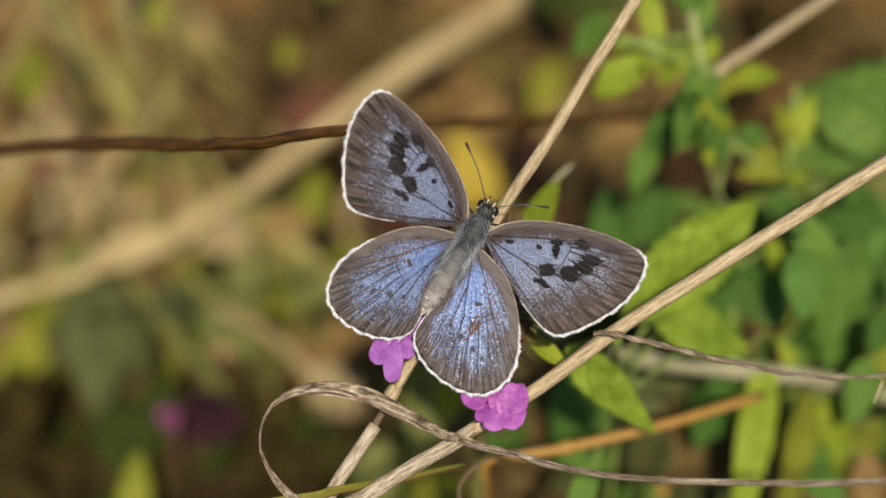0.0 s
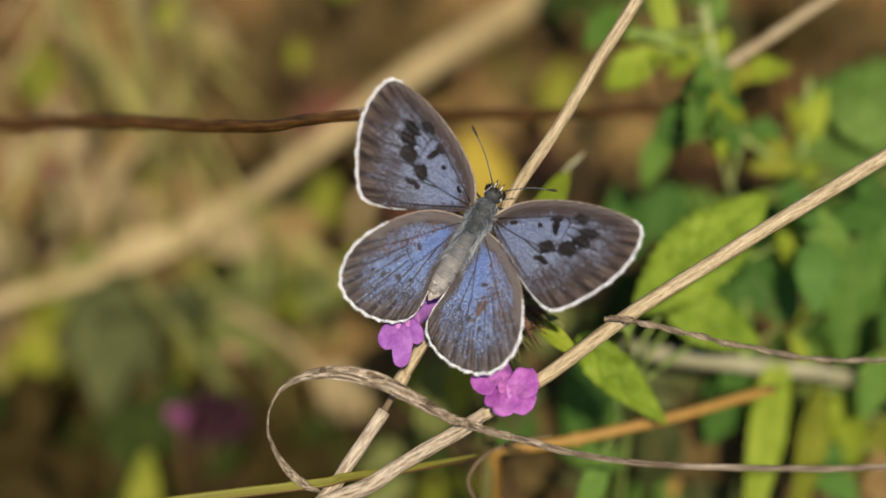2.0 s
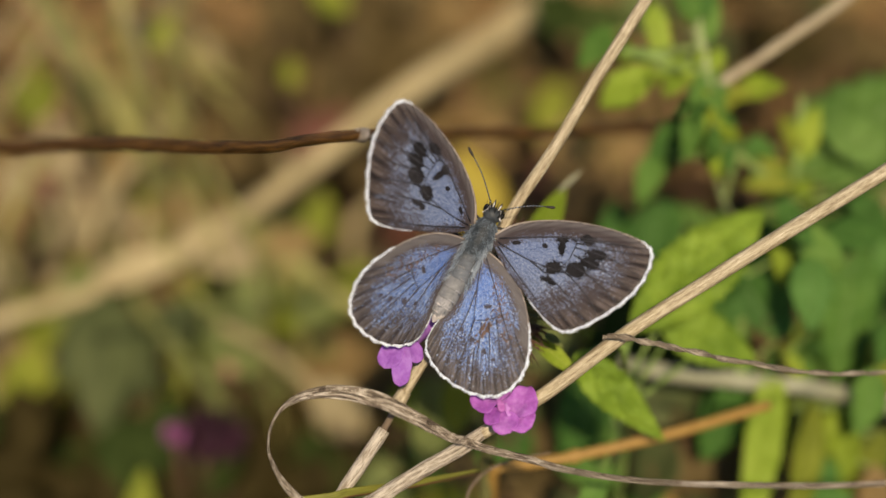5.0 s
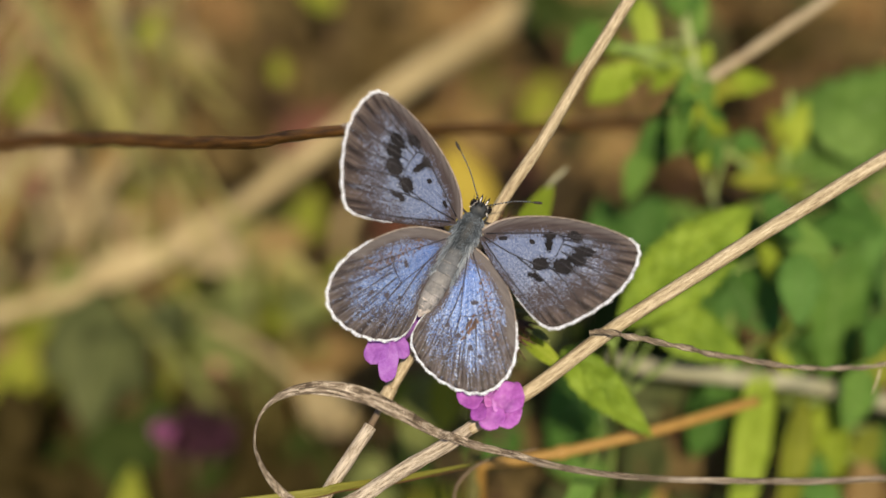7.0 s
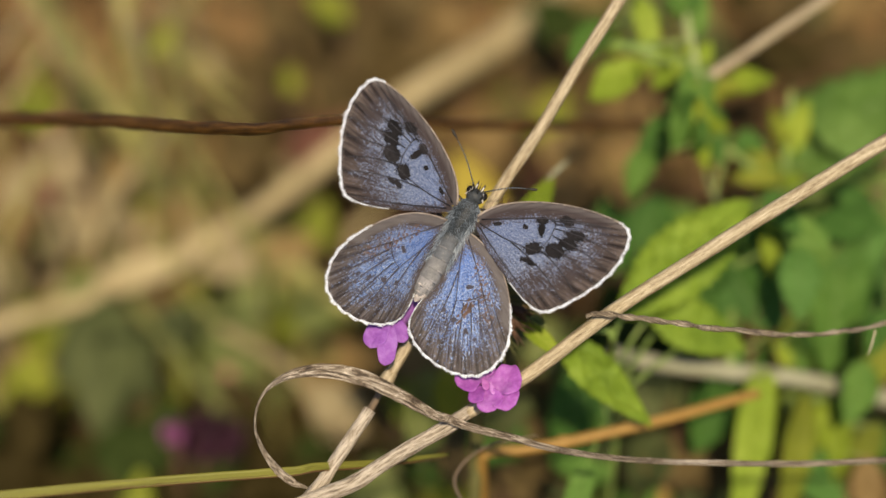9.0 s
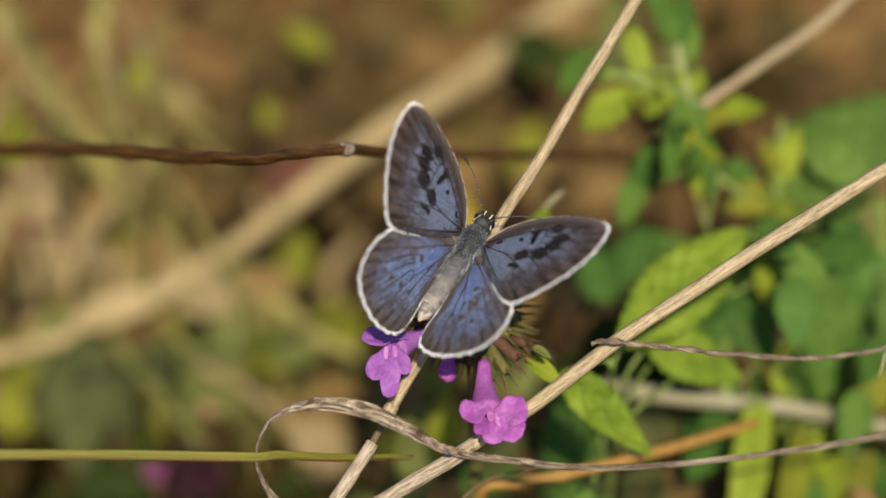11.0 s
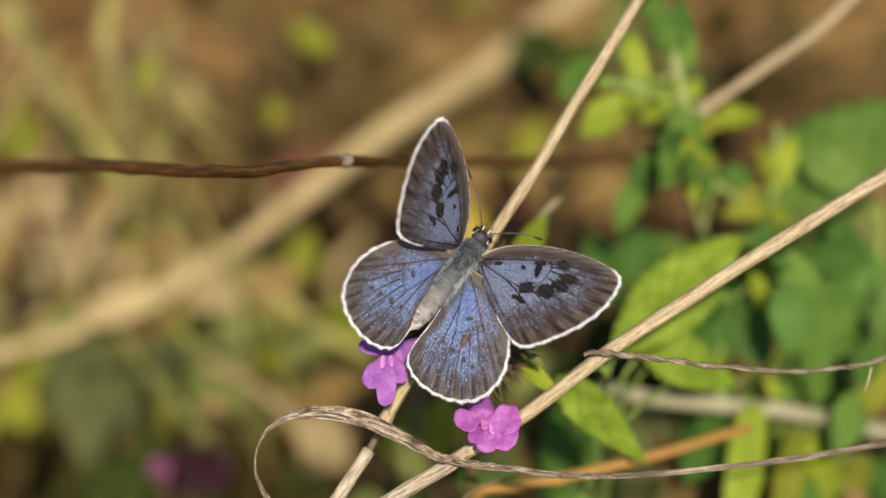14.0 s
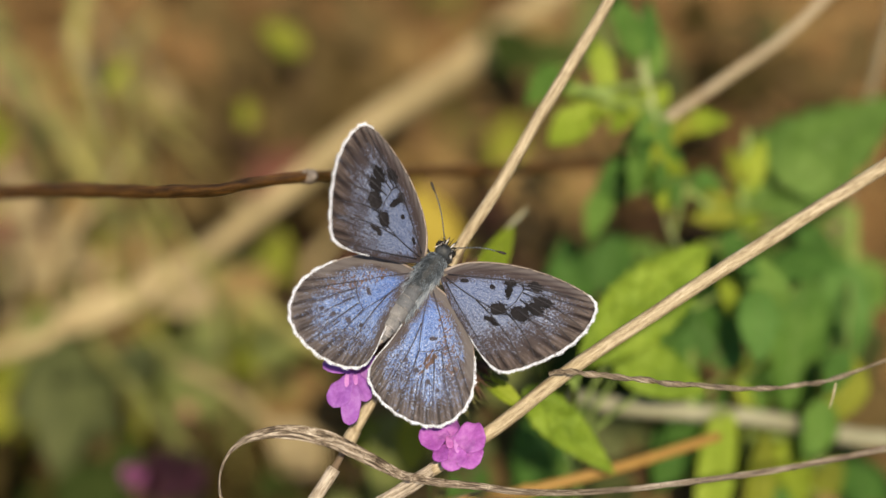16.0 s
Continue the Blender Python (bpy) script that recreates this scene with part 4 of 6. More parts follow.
def build_curl():
    loop_pts = [P(-15.7, -31.3, 4.5), P(-17.8, -30.4, 4.2), P(-19.8, -28.6, 4.0), P(-21.5, -26.3, 3.0), P(-22.5, -23.5, 1.6), P(-21.7, -20.3, 0.6), P(-19.0, -18.0, 1.1), P(-14.5, -17.1, 2.5), P(-9.2, -17.9, 4.0),
                P(-4.2, -20.2, 5.5), P(-0.6, -22.4, 3.2), P(1.5, -23.0, 4.2)]
    tail = [P(1.0, -23.1, 0.8), P(4.6, -24.3, 1.4), P(9.4, -25.4, 2.4), P(14.8, -26.7, 4.0), P(24.9, -27.8, 6.0), P(41.4, -27.9, 8.8), P(52.2, -27.3, 10.8), P(70.0, -25.9, 13.6)]
    foot = tail[0]
    ob = thing("curled_dry_leaf", foot, "long withered grass leaf curled into a loop", "dry leaf")
    part("loop", ribbon(bmesh.new(), loop_pts, [0.2, 1.0, 1.15, 0.8, 0.5, 0.55, 1.1, 1.75, 1.95, 1.6, 1.25, 1.1], [10, 15, 30, 50, 68, 66, 40, 18, 10, 15, 25, 30]), CURLED, ob, base=foot)
    return part("tail", ribbon(bmesh.new(), tail, [1.1, 1.05, 0.98, 0.88, 0.8, 0.75, 0.72, 0.68], [30, 32, 38, 40, 45, 40, 30, 30], thick=0.16, channel=0.25, start=110), CURLED, ob, "narrow twisted end of the leaf", base=foot)


CURL_TAIL = build_curl()


def build_tendril():
    """The thin twisted dry leaf that leaves the long straw to the right."""
    pts = [P(18.7, -10.5, -0.6), P(20.6, -10.4, -0.1), P(24.1, -11.2, 0.8), P(28.7, -12.2, 2.9), P(34.5, -13.6, 5.5), P(42.8, -15.0, 8.4), P(47.7, -15.1, 10.5), P(51.8, -14.7, 12.2), P(63.5, -11.6, 15.5)]
    base = pts[1]
    ob = thing("twisted_dry_leaf", base, "thin twisted dry grass leaf caught on the straw", "dry leaf")
    part("strand", stalk(pts, [0.3, 0.45, 0.46, 0.42, 0.38, 0.36, 0.34, 0.32, 0.2], flat=0.55, twist=0.35, rough=0.2, grain=900.0, steps=14, sides=8), TWISTED, ob, base=base)
    line = spline(pts[:-1], 16)
    coil = []
    for k, p in enumerate(line):
        ahead = (line[min(k + 1, len(line) - 1)] - line[max(k - 1, 0)]).normalized()
        side = ahead.cross(Vector((0, 0, 1))).normalized()
        a = k * 0.42
        coil.append(p + (side * math.cos(a) + ahead.cross(side) * math.sin(a)) * (0.3 - 0.001 * k) * MM)
    part("pale_edge", stalk(coil, [0.1, 0.23, 0.21, 0.2, 0.12], sides=6, steps=2, rough=0.4, grain=900.0), STRAW_GREY, ob, "pale edge wound round the strand", base=base)
    part("barb", stalk([P(51.5, -15.3, 12.0), P(50.8, -17.1, 12.2), P(50.2, -18.1, 12.6)], [0.12, 0.1, 0.04], sides=6), STRAW, ob, base=base)
    return ob


TENDRIL = build_tendril()


def build_small_curl():
    pts = [P(13.2, -26.2, -16.0), P(7.2, -27.4, -16.0), P(3.3, -29.8, -16.0), P(2.1, -32.9, -16.0), P(5.0, -36.3, -16.0), P(13.3, -38.1, -18.0)]
    foot = ground_point(pts[-1])
    ob = thing("small_curled_leaf", foot, "small brown curled dry leaf hanging low", "dry leaf")
    part("blade", ribbon(bmesh.new(), [*pts, foot], [0.2, 0.3, 0.42, 0.4, 0.35, 0.35, 0.4], [60, 50, 40, 50, 40, 30, 20]), STRAW_DARK, ob, base=foot)


build_small_curl()


def build_blade():
    """The long green and brown grass blade low in front."""
    pts = [P(-78.5, -35.5, 15.0), P(-51.8, -32.4, 12.0), P(-33.0, -31.0, 6.0), P(-15.7, -30.0, 2.0), P(-12.9, -29.6, 0.6), P(-6.0, -29.6, -5.5), P(3.45, -29.1, -14.0)]
    base = pts[0]
    ob = thing("meadow_grass", base, "long narrow grass blade, green with a brown edge", "grass")
    part("blade", ribbon(bmesh.new(), pts, [0.9, 1.1, 1.1, 1.05, 1.0, 0.85, 0.3], [20, 20, 25, 30, 30, 30, 35]), BLADE, ob, base=base)
    part("edge", stalk([p + P(0, -0.42, 0.12) for p in pts], [0.14, 0.2, 0.22, 0.22, 0.2, 0.16, 0.05], sides=6), WITHERED_EDGE, ob, "withered reddish-brown edge", base=base)
    return ob


GRASS_BLADE = build_blade()


def build_orange_stem():
    pts = [P(6.0, -30.6, -32.8), P(11.8, -29.3, -32.8), P(17.5, -28.4, -33.8), P(30.7, -25.7, -36.7), P(43.9, -22.6, -42.5), P(47.2, -21.9, -44.4)]
    foot = ground_point(pts[0])
    ob = thing("ochre_grass", foot, "dry ochre grass stem lying behind the leaves", "grass stem")
    part("joint", stalk([P(16.6, -28.5, -33.8), P(17.5, -28.4, -33.8), P(18.4, -28.1, -33.8)], [0.9, 1.1, 0.95]), ORANGE_STEM, ob, base=foot)
    part("stem", stalk([foot, *pts], [0.9, 0.8, 0.8, 0.8, 0.82, 0.82, 0.7], rough=0.12, grain=200.0), ORANGE_STEM, ob, base=foot)
    pts = [P(43.7, -24.2, -85.0), P(39.9, -33.9, -85.0), P(37.0, -43.6, -85.0)]
    foot = ground_point(pts[-1])
    ob = thing("ochre_grass", foot, "dry ochre grass stem standing in the shade", "grass stem")
    part("stem", stalk([*pts, foot], [0.7, 0.9, 1.0, 1.0], rough=0.12, grain=200.0), ORANGE_STEM, ob, base=foot)


build_orange_stem()


def build_grey_stem():
    pts = [P(26.3, -15.7, -55.0), P(33.1, -17.5, -57.0), P(45.9, -19.1, -60.0), P(57.2, -20.4, -63.0), P(71.6, -23.6, -67.0), P(90.6, -29.9, -75.0)]
    foot = ground_point(pts[-1])
    ob = thing("downy_stem", foot, "pale downy grey plant stem", "plant stem")
    part("stem", stalk([*pts, foot], [1.1, 1.4, 1.4, 1.4, 1.5, 1.6, 1.6], rough=0.08, grain=150.0), GREY_STEM, ob, base=foot)
    part("side_shoot", stalk([P(45.9, -19.1, -60.0), P(45.5, -13.4, -63.0), P(48.0, -7.2, -67.0)], [1.0, 0.8, 0.6]), GREEN_STEM, ob, base=foot)


build_grey_stem()


def build_tipped_straw():
    pts = [P(42.2, 27.3, -56.9), P(49.2, 31.9, -56.9), P(60.8, 39.7, -58.0), P(81.9, 54.0, -61.3)]
    foot = ground_point(pts[-1])
    ob = thing("broken_straw", foot, "broken end of a pale dry straw", "grass stem")
    part("culm", stalk([*pts, foot], [0.78, 0.8, 0.8, 0.8, 0.9], rough=0.1, grain=200.0), STRAW, ob, base=foot)
    a, b = pts[0], pts[0].lerp(pts[1], 0.05)
    part("broken_end", stalk([a.lerp(b, -0.5), a, b], [0.45, 0.74, 0.82], rough=0.35, grain=900.0, sides=14), STRAW_GREY, ob, "frayed end of the straw", base=foot)


build_tipped_straw()


# ---- leafy plants ----
def leafy(name, label, stem, radii, leaves, shoots=(), bark=None):
    """A plant: a stem down to the ground and its leaves (material, base, tip, width mm, options)."""
    foot = ground_point(stem[-1])
    ob = thing(name, foot, label, "plant")
    part("stem", stalk([*stem, foot], radii, rough=0.08, grain=200.0), bark or GREEN_STEM, ob, base=foot)
    for material, a, b, width, more in leaves:
        leaf = part("leaf", blade(bmesh.new(), a, b, more.get("facing", (0.1, 0.25, 1)), width, more.get("bend", 0.06), more.get("fold", 0.14),
                                  more.get("teeth", 0), more.get("shape", 0.42), wave=more.get("wave", 0.08), quilt=more.get("quilt", 0.12), tail=more.get("tail", 0.0)), material, ob, base=foot)
        join = min(spline(stem, 8), key=lambda p: (p - a).length)
        if (join - a).length > 0.0008:
            part("leaf_stalk", stalk([join, (join + a) / 2 + P(0, 0.3, -0.2), a + (b - a) * 0.06], [0.35, 0.3, 0.25], sides=7), GREEN_STEM, leaf)
            leaf.children[0].matrix_basis = Matrix.Translation(-foot)
    for pts, r in shoots:
        part("shoot", stalk(pts, r, rough=0.1, grain=300.0), GREEN_STEM, ob, base=foot)
    return ob


def small_leaves(count, across, down, depths, lengths, seed, kinds, slim=(0.4, 0.6), mean=-1.7):
    """Small toothed leaves crowded round a stem."""
    rng, made = random.Random(seed), []
    for k in range(count):
        a = far_point(rng.uniform(*across), rng.uniform(*down), rng.uniform(*depths))
        turn, length = rng.gauss(mean, 0.9), rng.uniform(*lengths)
        b = a + P(math.cos(turn), math.sin(turn), rng.uniform(-0.4, 0.3)) * length
        made.append((rng.choice(kinds), a, b, length * rng.uniform(*slim), {"teeth": 6, "quilt": 0.3, "facing": (rng.uniform(-0.6, 0.6), rng.uniform(-0.2, 0.7), 1)}))
    return made


FRILL = {"teeth": 5, "quilt": 0.3, "wave": 0.25, "fold": 0.25}
leafy("leafy_sprig", "fresh green leafy sprig behind the straws",
      [P(37.8, 44.3, -58.0), P(38.7, 37.2, -58.0), P(39.8, 30.9, -57.0), P(40.7, 23.9, -57.0), P(41.5, 16.9, -59.0), P(43.2, 10.9, -64.0), P(47.6, 2.0, -76.0)], [0.75, 0.8, 0.85, 0.6, 0.45, 0.3, 0.3, 0.5],
      [(LEAF_MID, P(26.3, 37.1, -64.0), P(20.6, 30.8, -64.0), 4.7, FRILL),
       (LEAF_LIME, P(32.1, 29.9, -56.0), P(23.3, 23.8, -56.0), 5.8, {"shape": 0.5, **FRILL}),
       (LEAF_LIME, P(36.8, 29.1, -55.0), P(33.1, 25.3, -55.0), 3.3, FRILL),
       (LEAF_LIME, P(28.6, 31.9, -56.0), P(25.8, 32.4, -56.0), 3.5, FRILL),
       (LEAF_LIME, P(33.8, 31.6, -59.0), P(31.1, 41.8, -59.0), 4.1, FRILL),
       (LEAF_MID, P(38.0, 36.4, -55.0), P(33.7, 47.8, -53.0), 4.2, FRILL),
       (LEAF_DARK, P(39.9, 37.5, -60.0), P(40.6, 47.3, -60.0), 3.5, FRILL),
       (LEAF_MID, P(37.9, 23.4, -52.0), P(36.2, 14.9, -54.0), 3.5, FRILL),
       (LEAF_MID, P(40.9, 34.2, -62.0), P(42.2, 43.1, -62.0), 3.2, FRILL),
       (LEAF_LIME, P(40.9, 29.4, -59.0), P(42.9, 33.6, -59.0), 3.0, FRILL),
       (LEAF_YELLOW, P(42.7, 26.0, -61.0), P(48.8, 26.2, -61.0), 3.0, FRILL),
       (LEAF, P(45.8, 27.0, -62.0), P(53.6, 27.7, -62.0), 4.1, FRILL),
       (LEAF_MID, P(39.0, 28.8, -54.0), P(37.8, 15.6, -54.0), 3.8, FRILL),
       (LEAF_MID, P(40.2, 30.0, -57.0), P(42.1, 20.3, -57.0), 3.9, FRILL),
       (LEAF, P(39.4, 26.1, -53.0), P(39.6, 17.9, -53.0), 2.3, FRILL),
       (LEAF_DARK, P(42.6, 24.1, -60.0), P(44.3, 13.0, -60.0), 3.9, FRILL),
       (LEAF, P(39.1, 19.8, -56.0), P(42.0, 12.4, -56.0), 3.2, FRILL),
       (LEAF_YELLOW, P(43.1, 26.7, -59.0), P(44.0, 23.2, -59.0), 3.0, FRILL),
       (LEAF_DARK, P(40.0, 22.7, -65.0), P(31.4, 16.2, -65.0), 5.4, FRILL),
       (LEAF_DARK, P(37.1, 20.6, -67.0), P(32.5, 13.8, -67.0), 5.8, FRILL),
       (LEAF_MID, P(33.3, 17.4, -66.0), P(30.4, 8.7, -66.0), 4.5, FRILL),
       (LEAF_DARK, P(47.9, 18.7, -72.0), P(54.4, 17.7, -72.0), 4.3, FRILL),
       *small_leaves(11, (1222, 1258), (130, 230), (0.266, 0.278), (3.0, 6.0), 5, (LEAF_MID, LEAF_MID, LEAF_DARK, LEAF), (0.3, 0.5)),
       *small_leaves(6, (1130, 1225), (60, 110), (0.268, 0.274), (2.0, 4.0), 8, (LEAF_LIME, LEAF, LEAF_MID), (0.35, 0.6), -0.5)],
      [([P(26.4, 32.4, -56.0), P(31.1, 31.6, -55.0), P(36.4, 29.8, -55.0), P(40.0, 28.9, -56.0)], [0.75, 1.15, 1.05, 0.6]),
       ([P(34.3, 14.3, -46.0), P(39.3, 16.3, -48.0), P(45.1, 18.1, -52.0)], [0.1, 0.16, 0.2])], PALE_STEM)

leafy("budding_herb", "yellow-green budding herb in the meadow",
      [P(57.6, 26.8, -69.4), P(56.8, 18.5, -69.4), P(56.4, 12.1, -70.3), P(58.1, 1.0, -76.6)], [0.5, 0.6, 0.7, 0.8, 0.9],
      [(LEAF, P(56.2, 15.8, -69.4), P(60.2, 25.3, -68.5), 4.8, {}),
       (LEAF_YELLOW, P(56.6, 13.1, -70.3), P(50.4, 17.1, -70.3), 3.1, {}),
       (LEAF_YELLOW, P(56.0, 12.4, -68.5), P(47.4, 12.5, -69.4), 3.6, {}),
       (LEAF, P(55.9, 12.9, -67.6), P(59.3, 8.8, -68.5), 3.8, {}),
       (LEAF_YELLOW, P(56.5, 17.6, -68.5), P(54.3, 24.0, -69.4), 3.6, {})],
      [([P(46.4, 17.6, -69.4), P(52.2, 13.9, -70.3), P(56.8, 12.5, -70.3), P(64.0, 8.0, -72.9)], [0.5, 0.6, 0.6, 0.7])])

leafy("broad_leaved_plant", "broad-leaved green plant in soft shade",
      [P(78.2, 14.6, -85.0), P(79.0, 2.1, -90.0), P(79.0, -12.1, -100.0)], [1.2, 1.3, 1.4, 1.5],
      [(LEAF_PALE, P(57.5, 14.0, -76.0), P(87.6, 34.9, -84.0), 17, {"shape": 0.34, "teeth": 7, "quilt": 0.3, "facing": (-0.25, 0.3, 1)}),
       (LEAF_PALE, P(72.1, 17.7, -72.0), P(60.9, 22.4, -72.0), 9, {"teeth": 7, "quilt": 0.3}),
       (LEAF_DARK, P(62.2, 8.6, -78.0), P(51.1, -13.3, -80.0), 13, {}),
       (LEAF_MID, P(66.0, 3.8, -70.0), P(63.1, -20.7, -70.0), 10, {"teeth": 9, "quilt": 0.3}),
       (LEAF_DARK, P(75.9, 5.8, -80.0), P(72.6, -19.0, -80.0), 11, {}),
       (LEAF_DARK, P(61.7, 10.8, -85.0), P(50.1, 1.1, -85.0), 11, {}),
       (LEAF_YELLOW, P(73.1, -10.8, -65.0), P(67.6, -22.6, -65.0), 9, {}),
       (LEAF_DARK, P(71.6, 10.0, -90.0), P(58.8, -2.9, -90.0), 14, {}), *small_leaves(26, (1290, 1590), (270, 640), (0.268, 0.298), (6, 12), 17, (LEAF_MID, LEAF_MID, LEAF, LEAF_DARK, LEAF_DARK))])

leafy("toothed_leaf_plant", "bright green toothed leaves beside the straw",
      [P(23.9, -12.4, -26.0), P(25.5, -19.6, -38.0), P(26.8, -31.4, -55.0)], [0.4, 0.4, 0.4, 0.5],
      [(LEAF_TOOTHED, P(25.4, -10.8, -34.4), P(46.2, 7.2, -39.7), 10.5, {"teeth": 15, "shape": 0.5, "wave": 0.05, "quilt": 0.5}),
       (LEAF_TOOTHED, P(17.2, -13.4, -25.4), P(30.0, -26.2, -28.5), 5.7, {"teeth": 9, "shape": 0.34, "facing": (-0.1, -0.1, 1), "fold": 0.12, "quilt": 0.5}),
       (LEAF_TOOTHED, P(30.7, -9.3, -44.0), P(46.2, -15.3, -46.0), 8.0, {"shape": 0.45, "teeth": 9, "quilt": 0.25}),
       (LEAF_MID, P(34.0, -10.2, -50.0), P(45.1, -10.4, -55.0), 6.0, {"teeth": 7}),
       (LEAF, P(38.9, -13.6, -48.0), P(35.7, -6.8, -50.0), 5.0, {"teeth": 6}),
       (LEAF_DARK, P(25.8, -16.8, -75.0), P(19.3, -33.9, -79.0), 9.7, {"teeth": 6, "quilt": 0.3}),
       (LEAF_MID, P(21.8, -30.7, -38.0), P(17.6, -42.3, -36.0), 3.6, {"teeth": 7})])

leafy("yellowing_plant", "yellow-green leaves drooping behind the dry leaf",
      [P(55.8, -19.8, -65.0), P(56.4, -25.7, -70.0), P(57.8, -41.9, -80.0)], [0.4, 0.4, 0.45, 0.5],
      [(LEAF_LIME, P(50.8, -18.6, -60.3), P(45.7, -49.4, -58.2), 4.7, {"shape": 0.35, "tail": 0.35, "teeth": 14, "quilt": 0.3}),
       (LEAF_YELLOW, P(58.3, -22.5, -64.0), P(53.9, -46.5, -62.0), 6.0, {"shape": 0.4, "facing": (0.5, 0.2, 1)}),
       (LEAF, P(65.6, -23.7, -68.0), P(57.3, -32.9, -68.0), 6.0, {"facing": (-0.3, 0.4, 1)}),
       (LEAF_DARK, P(56.8, -32.2, -70.0), P(66.3, -42.5, -71.0), 8.0, {}),
       (LEAF, P(64.9, -23.8, -69.0), P(63.8, -37.7, -70.0), 5.0, {"facing": (-0.4, 0.2, 1)}),
       (LEAF_YELLOW, P(72.1, -27.8, -72.0), P(65.6, -38.0, -72.0), 5.0, {"facing": (0.3, 0.5, 1)}),
       (LEAF, P(56.1, -27.7, -71.0), P(61.6, -40.6, -71.0), 5.0, {"facing": (0.3, -0.2, 1)}),
       (DEAD_TAN, P(68.6, -33.0, -69.0), P(69.5, -44.9, -69.0), 6.0, {}),
       (LEAF_YELLOW, P(55.7, -19.5, -74.0), P(61.3, -26.1, -74.0), 6.0, {}),
       (LEAF_DARK, P(47.3, -18.2, -68.0), P(41.3, -33.2, -71.0), 9.0, {})])


# ---- the wild basil with its flower head ----
def calyx(bm, base, way, length, rng):
    """A ribbed tube with five long bristle teeth."""
    way = way.normalized()
    tip = base + way * length * MM
    tube(bm, [base, base + way * length * 0.5 * MM + P(0, -0.15, 0), tip], [0.5, 0.85, 0.8], sides=9, steps=3, rough=0.15, grain=900)
    side = way.cross(Vector((0.3, 0.5, 0.9))).normalized()
    other = way.cross(side)
    for k in range(5):
        a = 2 * math.pi * k / 5 + rng.uniform(-0.2, 0.2)
        out = side * math.cos(a) + other * math.sin(a)
        root = tip + out * 0.65 * MM
        end = root + (way * rng.uniform(1.6, 2.6) + out * rng.uniform(0.5, 1.2)) * MM
        tube(bm, [root - way * 0.3 * MM, (root + end) / 2 + way * 0.1 * MM, end], [0.2, 0.11, 0.02], sides=5, steps=2)
    return bm


def lobe(parent, name, material, a, b, width, facing, foot, shape=0.6, bend=0.1, fold=0.1):
    return part(name, blade(bmesh.new(), a, b, facing, width, bend, fold, shape=shape, rows=24, cols=14, wave=0.16, thick=0.1, quilt=0.05, petal=True), material, parent, base=foot)


